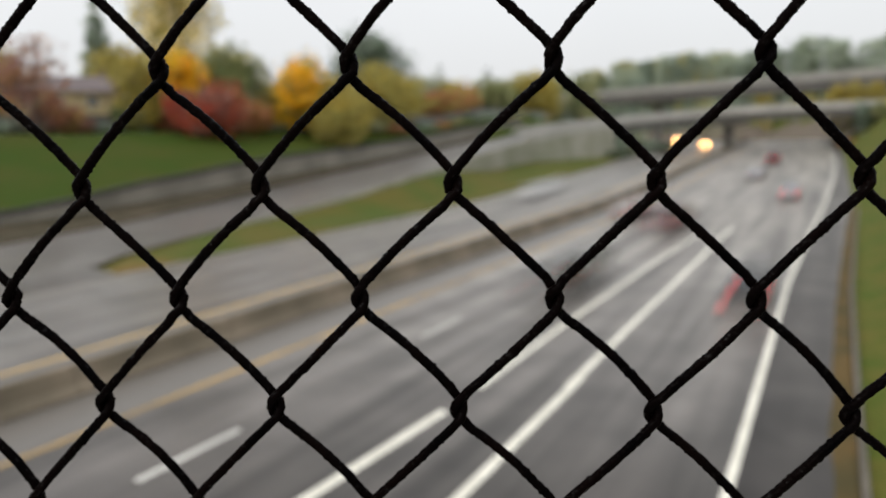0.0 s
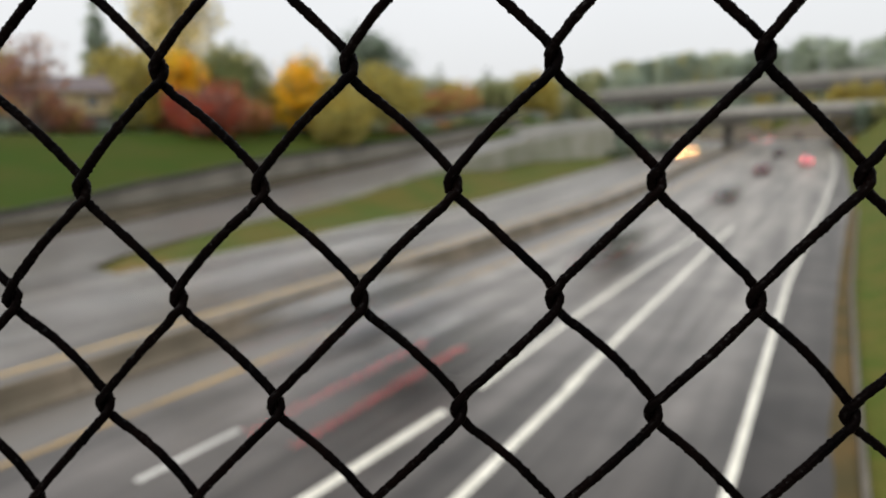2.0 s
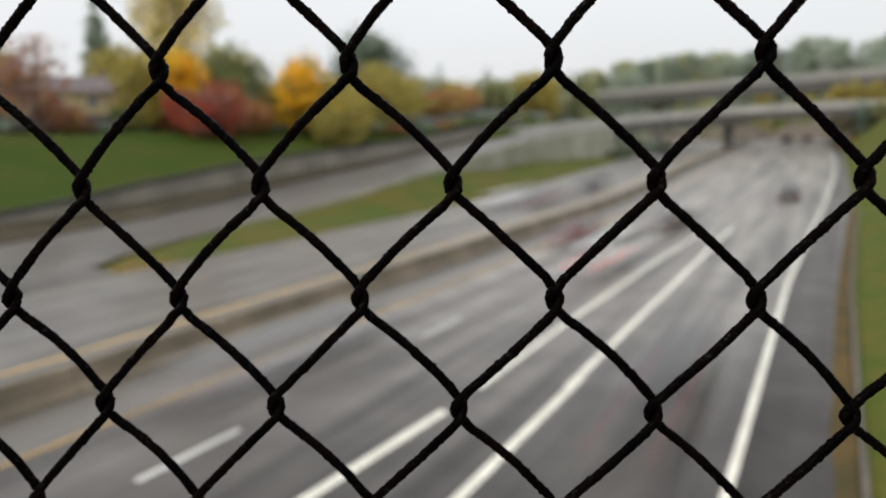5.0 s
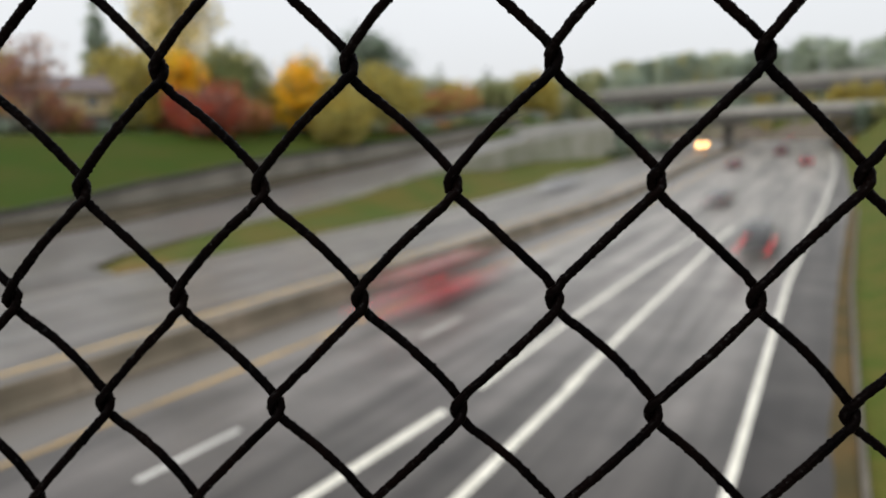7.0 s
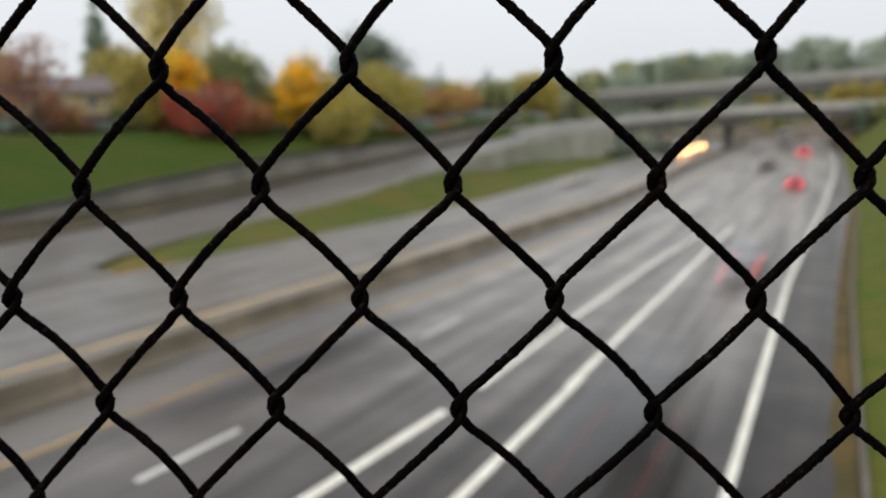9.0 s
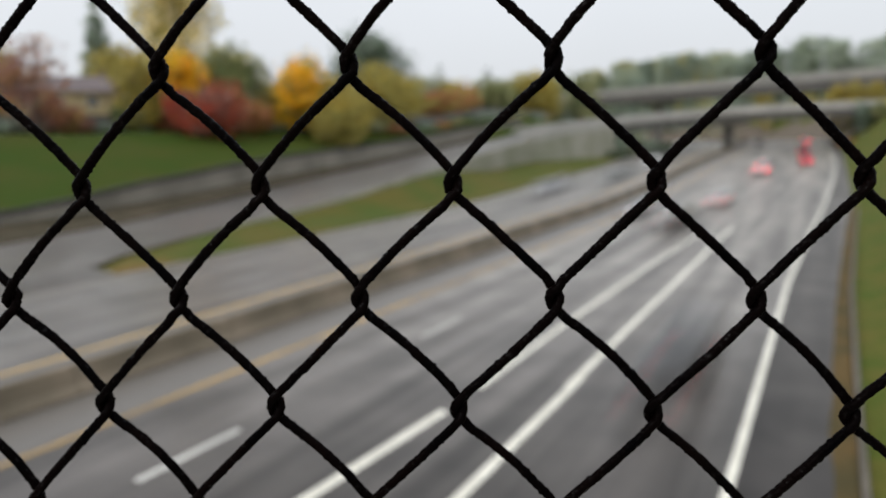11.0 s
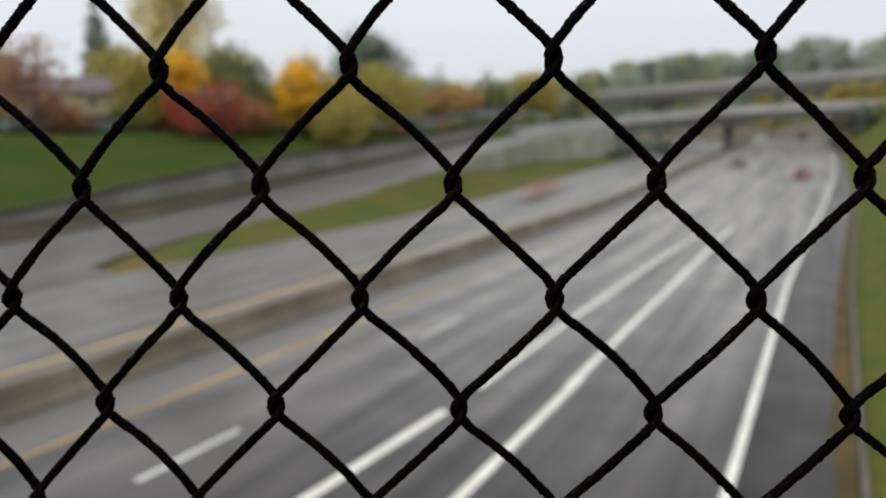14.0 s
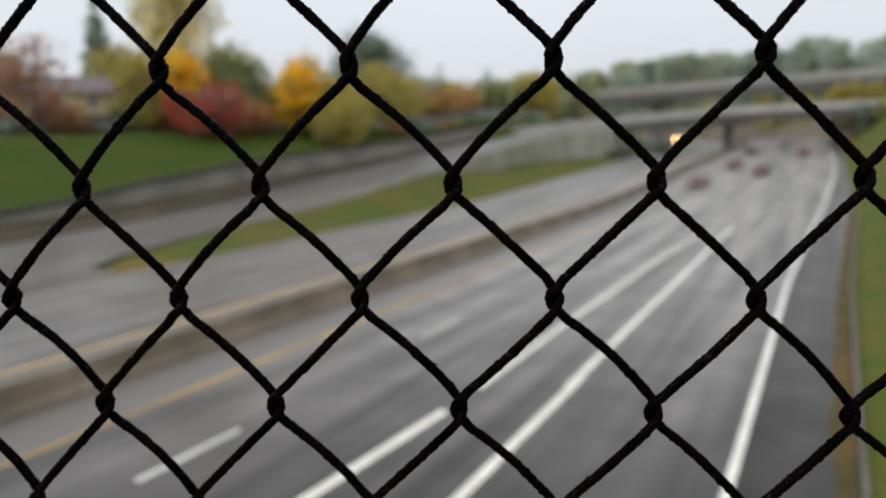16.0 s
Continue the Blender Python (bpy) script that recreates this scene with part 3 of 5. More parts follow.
def wire_mesh(phase, rows_up, rows_down, seed, fine, column=99.0):
    """One bent wire: a flattened spiral whose strands lean one way in front and the other way behind."""
    rnd = random.Random(seed)
    e, r, hw, hh = 0.0017, WIRE_R, MESH_W / 2, MESH_H / 2
    pts, last_bulge = [], Vector()
    top = rows_up * 2
    for k in range(top, -rows_down * 2 - 1, -1):
        z = k * hh
        left = (k + phase) % 2 == 0
        x, s = (0.0, -1) if left else (hw, 1)
        x += between(UNEVEN, column if left else column + 0.5)[0] * 0.001
        x_next = (hw if left else 0.0) + between(UNEVEN, column + 0.5 if left else column)[0] * 0.001
        front = -1 if left else 1     # depth of the strand that arrives from above: left bends arrive in front
        j = lambda a=0.00025: rnd.uniform(-a, a)
        inward = -s
        bows = FALLING[2 if k > 1 else 1 if k >= 0 else max(k, -2)] if left else RISING[max(-1, min(k, 2))]
        arch = (between(bows, column + 0.25)[0] if column < 50 else 4.0) * 0.00021
        bulge = Vector((-s * 0.77, 0, 0.64)) * arch
        # the bend follows the strands on both sides of it
        for (dx, dy, dz), before, after in zip(((0.0038, 1.0, 0.0080), (0.0012, 1.05, 0.0051), (-0.0010, 0.75, 0.0028), (-0.0017, 0.0, 0.0), (-0.0010, -0.75, -0.0028), (0.0012, -1.05, -0.0051), (0.0038, -1.0, -0.0080)),
                                               (0.35, 0.18, 0.05, 0, 0, 0, 0), (0, 0, 0, 0, 0.05, 0.18, 0.35)):
            pts.append(Vector((x + inward * dx + j(), front * r * 1.05 * dy, z + dz + j())) + last_bulge * before + bulge * after)
        mid = Vector(((x + x_next) / 2 + j(0.0002), -front * r * 1.05, z - hh / 2 + j(0.0002))) + bulge
        foot = Vector((x_next - inward * 0.0038, -front * r * 1.05, z - hh + 0.0080)) + bulge * 0.35
        swell = bulge * 0.14
        pts += [pts[-1].lerp(mid, 0.33) + swell, pts[-1].lerp(mid, 0.67) + swell, mid, mid.lerp(foot, 0.33) + swell, mid.lerp(foot, 0.67) + swell]
        last_bulge = bulge
    path = []
    rough = spline(pts, 12 if fine else 8)
    for i, p in enumerate(rough):
        if (fine and (i % 12 == 0 or -0.17 < p.z < 0.11)) or (not fine and (i % 8 == 0 or (i % 8 in (3, 5) and i // 8 % 12 < 7))):
            path.append(p)
    radii = []
    for p in path:
        radii.append(r * (1 + 0.05 * noise.noise(p * 260 + Vector((seed, 0, 0))) + 0.04 * noise.noise(p * 700 + Vector((0, seed, 0)))))
    sides = 11 if fine else 6
    verts, faces = tube(path, radii, sides)
    # rough, lumpy coating
    out = []
    for i, v in enumerate(verts):
        d = (v - path[i // sides]).normalized()
        n = noise.noise(v * 420 + Vector((seed * 3.1, 0, 0))) * 0.0002 + noise.noise(v * 900 + Vector((0, seed * 1.7, 0))) * 0.00022
        n += max(0, noise.noise(v * 640 + Vector((0, 0, seed * 1.3))) - 0.22) * 0.0008 + rnd.gauss(0, 0.00004)
        out.append(v + d * n)
    return mesh_of("wire", out, faces, WIRE, True)


def make_fence():
    fence = tagged(new("wire_fence"), "black coated chain-link fence of thick rough wire", "fence")
    base = pose(0, 0, 0, 0, 0, FENCE_TURN) @ pose(KNOT_X, FENCE_Y, KNOT_Z, 0, MESH_LEAN, 0)
    fence.matrix_world = base
    shared = {}
    for m in range(-34, 36):
        phase = m % 2
        fine = -6 <= m <= 13
        kind = ("near", m) if fine else phase
        if kind not in shared:
            shared[kind] = wire_mesh(phase, 8, 17, 40 + m, fine, m / 2 if fine else 99.0)
        w = new("wire", shared[kind])
        w.parent = fence
        w.location = (m * MESH_W / 2, 0, 0)
    z0, z1 = 5.45 - KNOT_Z, 8 * MESH_H + 0.02
    x0, x1 = -34 * MESH_W / 2 - 0.03, 36 * MESH_W / 2 + 0.03
    for x in (x0, x1):
        v, f = tube([Vector((x, 0, z0)), Vector((x, 0, z1 + 0.05))], 0.03, 16)
        part("post", mesh_of("post", v, f, POST, True), None, fence, "round black steel post")
        v, f = tube([Vector((x, 0, z1 + 0.05)), Vector((x, 0, z1 + 0.07)), Vector((x, 0, z1 + 0.085))], [0.033, 0.03, 0.012], 16)
        part("post_cap", mesh_of("post_cap", v, f, POST, True), None, fence)
    for z in (z1, z0 + 0.06):
        v, f = tube([Vector((x0, 0.012, z)), Vector((x1, 0.012, z))], 0.021, 14)
        part("rail", mesh_of("rail", v, f, POST, True), None, fence, "round black steel rail")


# ---- trees, shrubs, woods, house ----
SECOND = {"russet": "olive", "olive": "yellow", "green": "moss", "yellow": "olive", "orange": "yellow", "red": "mauve", "mauve": "russet", "straw": "olive", "dark": "dusk", "grey": "moss", "dusk": "grey", "moss": "grey"}


def crown_mesh(name, verts, faces, leaves, seed):
    """Leaves of one main colour with patches of a second one."""
    slots = []
    for f in faces:
        p = Vector(verts[f[0] // 4 * 4])
        slots.append(1 if noise.noise(p * 0.45 + Vector((seed, 0, 0))) + 0.5 * noise.noise(p * 1.7 + Vector((0, seed, 0))) > 0.16 else 0)
    return mesh_of(name, verts, faces, [LEAF[leaves], LEAF[SECOND[leaves]]], False, slots)


def leaf_cloud(lobes, count, size, rnd, verts, faces, fringe=0.0):
    """Small folded leaf clumps scattered through ellipsoids, thicker near their skins; a share of them (fringe) sticks out."""
    total = sum(l[3] * l[4] * l[5] for l in lobes)
    for cx, cy, cz, ax, ay, az in lobes:
        for _ in range(int(count * ax * ay * az / total)):
            while True:
                p = Vector((rnd.uniform(-1, 1), rnd.uniform(-1, 1), rnd.uniform(-1, 1)))
                if 0.15 < p.length < 1 and rnd.random() < p.length ** 1.5:
                    break
            if fringe and rnd.random() < fringe:
                p *= rnd.uniform(1.0, 1.5)
            c = Vector((cx + p.x * ax, cy + p.y * ay, cz + p.z * az))
            d = Vector((rnd.gauss(0, 1), rnd.gauss(0, 1), rnd.gauss(0, 0.7))).normalized()
            s = d.orthogonal().normalized()
            s = (s * math.cos(rnd.random() * 6.28) + d.cross(s) * math.sin(rnd.random() * 6.28)) * size * rnd.uniform(0.5, 1.1)
            u = d * size * rnd.uniform(0.7, 1.4)
            lift = d.cross(s) * 0.35
            k = len(verts)
            verts += [c - u, c + s + lift, c + u, c - s + lift]
            faces += [(k, k + 1, k + 2), (k, k + 2, k + 3)]


def tree(name, label, x, y, height, width, leaves, seed, bare=0.22, count=1500, size=0.34, conical=False, lean=0.0, category="tree"):
    rnd = random.Random(seed)
    z = ground_z(x, y) - 0.12
    thing = tagged(new(name), label, category)
    thing.matrix_world = pose(x, y, z, 0, 0, rnd.uniform(0, 360))
    r0 = max(0.06, height * 0.018)
    verts, faces = [], []

    def add(path, radii, sides=7):
        v, f = tube(path, radii, sides)
        k = len(verts)
        verts.extend(v)
        faces.extend([tuple(i + k for i in q) for q in f])
    trunk_top = height * (0.92 if conical else 0.72)
    path = [Vector((lean * t * t * height * 0.1 + rnd.uniform(-1, 1) * 0.02 * height * t, rnd.uniform(-1, 1) * 0.02 * height * t, trunk_top * t)) for t in (0, 0.1, 0.3, 0.5, 0.7, 0.85, 1)]
    add(path, [r0 * 1.35, r0, r0 * 0.85, r0 * 0.66, r0 * 0.45, r0 * 0.3, r0 * 0.12], 9)
    lobes = []
    if conical:
        for k in range(9):
            t = k / 8
            zc = height * (bare + (0.97 - bare) * t)
            w = width * 0.5 * (1 - t) ** 0.8 + 0.12
            lobes.append((rnd.uniform(-0.1, 0.1) * w, rnd.uniform(-0.1, 0.1) * w, zc, w, w, height * 0.07))
            for q in range(3):
                a = rnd.uniform(0, 6.28)
                add([Vector((0, 0, zc)), Vector((math.cos(a) * w * 0.8, math.sin(a) * w * 0.8, zc - 0.12 * w))], [r0 * 0.25, r0 * 0.06], 5)
    else:
        n = 9
        for k in range(n):
            a = k * 2.4 + rnd.uniform(-0.4, 0.4)
            t = (k + 0.5) / n
            rad = width * 0.5 * rnd.uniform(0.35, 0.68) * math.sin(math.pi * (0.18 + 0.72 * t)) ** 0.6
            zc = height * (bare + 0.12 + (0.80 - bare) * t * rnd.uniform(0.9, 1.06))
            tip = Vector((math.cos(a) * rad, math.sin(a) * rad, min(zc, height * 0.9)))
            start = path[2].lerp(path[5], min(1, t * 1.05))
            mid = start.lerp(tip, 0.5) + Vector((0, 0, height * 0.03))
            add([start, mid, tip], [r0 * 0.42, r0 * 0.26, r0 * 0.08], 6)
            for q in range(3):
                b = rnd.uniform(0, 6.28)
                add([mid.lerp(tip, 0.3 + 0.2 * q), tip + Vector((math.cos(b), math.sin(b), rnd.uniform(0, 0.8))) * width * 0.16], [r0 * 0.14, r0 * 0.04], 5)
            w = width * rnd.uniform(0.22, 0.36)
            lobes.append((tip.x, tip.y, tip.z, w, w, w * rnd.uniform(0.6, 0.9)))
        lobes.append((0, 0, height * 0.66, width * 0.3, width * 0.3, height * 0.24))
        lobes.append((lean * height * 0.05, 0, height * 0.86, width * 0.2, width * 0.2, height * 0.13))
    part("trunk", mesh_of("trunk", verts, faces, BARK, True), None, thing)
    lv, lf = [], []
    leaf_cloud(lobes, count, size, rnd, lv, lf, 0.12 if conical else 0.32)
    part("crown", crown_mesh("crown", lv, lf, leaves, seed), None, thing)
    return thing


def shrub(name, label, x, y, height, width, leaves, seed, count=900, size=0.26):
    rnd = random.Random(seed)
    thing = tagged(new(name), label, "shrub")
    thing.matrix_world = pose(x, y, ground_z(x, y) - 0.1, 0, 0, rnd.uniform(0, 360))
    verts, faces, lobes = [], [], []
    for k in range(7):
        a = k * 0.9 + rnd.uniform(-0.3, 0.3)
        tip = Vector((math.cos(a) * width * 0.3 * rnd.uniform(0.4, 1), math.sin(a) * width * 0.3 * rnd.uniform(0.4, 1), height * rnd.uniform(0.45, 0.8)))
        v, f = tube([Vector((math.cos(a) * 0.15, math.sin(a) * 0.15, 0)), tip * 0.55, tip], [0.06, 0.04, 0.015], 6)
        i = len(verts)
        verts += v
        faces += [tuple(p + i for p in q) for q in f]
        w = width * rnd.uniform(0.2, 0.32)
        lobes.append((tip.x, tip.y, tip.z * 0.9, w, w, height * rnd.uniform(0.2, 0.34)))
    lobes.append((0, 0, height * 0.4, width * 0.36, width * 0.36, height * 0.38))
    part("branchwork", mesh_of("branchwork", verts, faces, BARK, True), None, thing)
    lv, lf = [], []
    leaf_cloud(lobes, count, size, rnd, lv, lf, 0.32)
    part("foliage", crown_mesh("foliage", lv, lf, leaves, seed), None, thing)
    return thing


def make_planting():
    T = lambda label, x, y, top, width, leaves, seed, **k: tree("tree", label, x, y, top - ground_z(x, y), width, leaves, seed, **k)
    T("olive-green broadleaf tree on the grass bank", -94, 54, 20.5, 8, "olive", 1)
    T("thin reddish half-bare tree in front of the house", -80.2, 50.9, 19.6, 7.4, "mauve", 2, count=400)
    T("slim reddish half-bare tree in front of the house", -83.2, 49.9, 17.0, 5.5, "mauve", 20, count=300)
    T("round olive tree turning yellow beside the house", -93.8, 73.3, 21.4, 10.5, "olive", 3, count=2000)
    T("tall dark conifer behind the autumn trees", -101.0, 75.1, 31, 7.6, "dusk", 4, conical=True, bare=0.1, count=3600, size=0.42)
    T("very tall pale yellow tree with sparse leaves", -87, 78, 35, 13.5, "straw", 5, count=5400, bare=0.25)
    T("orange autumn tree above the grass bank", -74.2, 67.0, 18.3, 6.6, "orange", 6, count=2000, bare=0.12)
    T("dark green broadleaf tree among autumn trees", -73.3, 74.9, 19.8, 10.2, "green", 7, count=3600, bare=0.1)
    T("bright orange autumn tree with a pointed crown", -65.0, 79.1, 17.6, 8.4, "orange", 8, count=2200, bare=0.08)
    T("golden autumn tree above the retaining wall", -65.5, 83.4, 14.2, 6.0, "yellow", 28, count=1500, bare=0.08)
    T("yellow-olive tree above the retaining wall", -58.8, 81, 12.8, 7.0, "olive", 9, count=1900, bare=0.02)
    T("large dark green tree standing behind the others", -88, 131, 29.5, 18, "dark", 10, count=8500, bare=0.1)
    T("olive-yellow tree above the retaining wall", -61, 94, 17.0, 9.5, "olive", 11, count=2400, bare=0.04)
    T("yellow autumn tree above the retaining wall", -64.5, 88, 15.5, 8, "olive", 12, count=1800, bare=0.04)
    T("russet tree in the row along the ramp", -64, 117, 15.6, 7, "russet", 13, count=1700, bare=0.04)
    T("olive tree in the row along the ramp", -66, 108, 16.8, 9, "olive", 14, count=2000, bare=0.04)
    T("small dark conifer rising from the tree row", -98, 181, 28.5, 9, "dark", 15, conical=True, bare=0.1, count=1000)
    T("dark conifer beside the tree row", -73, 158, 24, 9, "dark", 16, conical=True, bare=0.1, count=1000)
    T("russet tree behind the ramp", -67, 132, 16.8, 8, "russet", 17, count=1500, bare=0.04)
    T("green tree behind the ramp", -66, 146, 18.8, 9, "green", 18, count=1800, bare=0.04)
    T("yellow-green tree near the overpass", -62, 163, 21.8, 10, "yellow", 19, count=1900, bare=0.04)
    T("olive tree near the overpass", -70, 172, 22.0, 11, "olive", 21, count=1900, bare=0.04)
    T("green tree near the overpass", -58, 182, 22.5, 11, "green", 22, count=1700, bare=0.04)
    rnd = random.Random(31)
    for k in range(26):
        t = k / 25
        x, y = -104 + 42 * t + rnd.uniform(-2, 2), 56 + 118 * t + rnd.uniform(-3, 3)
        leaves = ("green", "olive", "grey", "yellow", "olive", "russet", "grey")[k % 7]
        T("mixed autumn tree in the back row above the bank", x, y, 15.2 + 4.6 * t + rnd.uniform(-1.2, 1.2), 9.5, leaves, 200 + k, count=1500, bare=0.02)
    S = lambda label, x, y, top, width, leaves, seed, **k: shrub("shrub", label, x, y, top - ground_z(x, y), width, leaves, seed, **k)
    S("large red shrub on the grass bank", -66.1, 65.4, 14.4, 7.2, "red", 40, count=1700)
    S("red shrub on the grass bank", -70.4, 63.8, 14.2, 6.4, "red", 41, count=1200)
    T("olive tree in front of the house", -77.6, 63.2, 18.2, 6.6, "olive", 46, count=1500, bare=0.05)
    S("green shrub beside the house's corner", -78.4, 62.1, 12.6, 5.0, "green", 47, count=1000)
    S("russet shrub in front of the house", -82.0, 53.6, 13.2, 5.5, "mauve", 48, count=700)
    S("low russet shrub in front of the house", -81.6, 56.0, 11.6, 4.0, "russet", 49, count=500)
    S("brown shrub between the red shrubs and the orange tree", -66.6, 71.9, 12.6, 5.0, "russet", 50, count=800)
    S("red shrub leaning over the hedge", -66.8, 63.3, 12.6, 5.5, "red", 51, count=900)
    S("olive tree-like shrub beside the red shrubs", -70.6, 79.1, 14.6, 5.0, "olive", 52, count=1100)
    S("yellow-olive shrub above the retaining wall", -59.3, 77.5, 11.6, 5.6, "olive", 42, count=1400)
    S("olive shrub above the retaining wall", -60, 84, 12.0, 6.5, "olive", 43, count=1300)
    rnd = random.Random(77)
    # a dark hedge along the top of the bank
    for k in range(18):
        t = k / 17
        x, y = -92 + 33 * t, 42 + 52 * t
        S("dull grey-green hedge shrub along the top of the bank", x + rnd.uniform(-0.6, 0.6), y + rnd.uniform(-0.6, 0.6), ground_z(x, y) + rnd.uniform(1.3, 2.1), 4.0, ("dusk", "grey", "mauve")[k % 3], 50 + k, count=500)
    for k in range(16):
        y = 98 + 6.2 * k
        x = -58.5 - rnd.uniform(0, 2.5)
        S("low mixed shrub beside the ramp's wall", x, y, max(ground_z(x, y) + 1.4, road_z(y) + 5.6 + rnd.uniform(0, 1.2)), 5.6, ("dark", "dusk", "russet", "green")[k % 4], 80 + k, count=700)
    # brush at the foot of the ramp wall and on the bank
    for k, (x, y, h, w, c) in enumerate([(-33.2, 147, 3.4, 6, "dusk"), (-30.5, 151, 2.6, 5, "dark"), (-35.4, 145, 5.4, 6, "grey"), (-37.2, 142, 4.6, 5.5, "dusk"), (-35.5, 136, 1.6, 4.5, "dark"),
                                         (2.6, 160, 1.6, 3.5, "russet"), (10.5, 158, 2.0, 4, "olive"), (13, 162, 2.5, 6, "olive")]):
        S("rough brush on the verge", x, y, ground_z(x, y) + h, w, c, 120 + k, count=700)
    for k, (x, y, top, w, c) in enumerate([(5.2, 164.2, 13.0, 4.2, "dark"), (7.6, 165, 12.2, 4.0, "green"), (11.5, 164, 13.0, 4.5, "olive"), (14.0, 164, 13.8, 5.0, "dark")]):
        S("dark green shrub on the bank in front of the flyover", x, y, top, w, c, 170 + k, count=1300)
    for k, (x, y, top, w, c) in enumerate([(-23.6, 300, 23.0, 9, "yellow"), (-42, 290, 21.6, 11, "moss"), (-9, 300, 20.0, 11, "olive"), (0.2, 178.6, 16.8, 5.2, "yellow"), (3.8, 178.9, 17.4, 5.4, "yellow"), (7.6, 178.6, 17.0, 5.2, "yellow"), (18, 205, 18.2, 10, "yellow"), (1, 296, 20, 11, "olive")]):
        tree("tree", "yellow autumn tree seen under the overpass", x, y, top - ground_z(x, y), w, c, 140 + k, bare=0.03, count=1300)


FENCE_BOARD = material("weathered_grey_boards", (0.16, 0.15, 0.14), 0.85, other=(0.11, 0.10, 0.092), scale=0.5, amount=0.9, fine=8, grain=0.2, bump=0.2, stretch=(1, 1, 0.2), per="object")


def make_board_fence():
    """A grey board fence along the top of the bank, behind the shrubs."""
    fence = tagged(new("board_fence"), "weathered grey board fence along the top of the bank", "fence")
    line = [(-98, 36), (-92.5, 43.5), (-76, 69), (-61.5, 94), (-60.2, 120), (-60.6, 150), (-60, 186)]
    length = 2.4
    # overlapping boards, nailed alternately before and behind the rails
    front = [(length * (k + e) / 16, 0.025 * (k % 2)) for k in range(16) for e in (0.0, 0.999)]
    ring = front + [(x, y + 0.03) for x, y in reversed(front)]
    panel = loft("panel", [[(x, y, z) for x, y in ring] for z in (0.07, 2.37)], FENCE_BOARD)
    post = bm_mesh("post", box_bm(-0.06, 0.06, 0.0, 0.12, -0.4, 2.5, 0.01), FENCE_BOARD)
    for (x0, y0), (x1, y1) in zip(line, line[1:]):
        run = math.hypot(x1 - x0, y1 - y0)
        n = max(1, round(run / length))
        for k in range(n):
            a, b = (x0 + (x1 - x0) * k / n, y0 + (y1 - y0) * k / n), (x0 + (x1 - x0) * (k + 1) / n, y0 + (y1 - y0) * (k + 1) / n)
            z = min(ground_z(*a), ground_z(*b))
            turn = math.degrees(math.atan2(b[1] - a[1], b[0] - a[0]))
            for me in (panel, post):
                ob = new(me.name, me)
                ob.parent = fence
                ob.matrix_local = pose(a[0], a[1], z - 0.05, 0, 0, turn)


def make_woods():
    """Far mixed woods behind the bridges, too many to count."""
    rnd = random.Random(9)
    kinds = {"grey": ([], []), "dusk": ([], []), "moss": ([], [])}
    left = [(-330, 330, 26), (-250, 325, 26.5), (-200, 315, 27), (-150, 300, 28.5), (-110, 280, 30), (-88, 268, 31.5), (-70, 260, 31), (-62, 258, 30)]
    right = [(-150, 560, 62), (-105, 470, 53), (-78, 425, 51), (-55, 385, 47.5), (-34, 350, 43.5), (-14, 315, 40), (2, 290, 41), (12, 282, 41.5), (24, 278, 42), (40, 270, 42), (70, 260, 41), (120, 250, 39), (190, 230, 37)]
    for a, b in [*zip(left, left[1:]), *zip(right, right[1:])]:
        n = max(2, int(math.hypot(b[0] - a[0], b[1] - a[1]) / 6))
        for k in range(n):
            t = (k + rnd.random() * 0.6) / n
            x, y, top = (p + (q - p) * t for p, q in zip(a, b))
            wave = noise.noise(Vector((x * 0.045, y * 0.03, 2.0)))
            top += rnd.uniform(-2.2, 0.8) + 2.2 * wave
            y += rnd.uniform(-6, 14)
            lobes = [(x + rnd.uniform(-3, 3), y + rnd.uniform(-3, 3), top - h, rnd.uniform(3.5, 6.5), rnd.uniform(4, 6), rnd.uniform(3.5, 5)) for h in range(5, int(top) - 1, 5)]
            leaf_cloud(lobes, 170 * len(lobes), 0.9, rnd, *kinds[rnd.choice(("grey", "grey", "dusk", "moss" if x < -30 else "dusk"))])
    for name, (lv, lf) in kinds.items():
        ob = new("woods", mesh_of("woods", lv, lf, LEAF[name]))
        tagged(ob, {"grey": "green autumn woods on the skyline, paled for haze", "dusk": "dark green trees among the skyline woods, paled for haze", "moss": "yellow-green trees among the skyline woods"}[name], "woods", kind="stuff")


SIDING = material("cream_siding", (0.52, 0.42, 0.22), 0.7, other=(0.34, 0.27, 0.16), scale=0.6, amount=0.7, fine=10, grain=0.08)
SHINGLE = material("grey_brown_roof_shingles", (0.17, 0.135, 0.135), 0.85, other=(0.12, 0.10, 0.10), scale=0.5, amount=0.8, fine=6, grain=0.2, bump=0.3)
TRIM = material("white_trim", (0.7, 0.69, 0.66), 0.5, scale=2, amount=0.3, grain=0.05)
GLASS_DARK = material("window_glass", (0.03, 0.035, 0.04), 0.08, scale=0.6, amount=0.3, grain=0.05, spec=0.6)


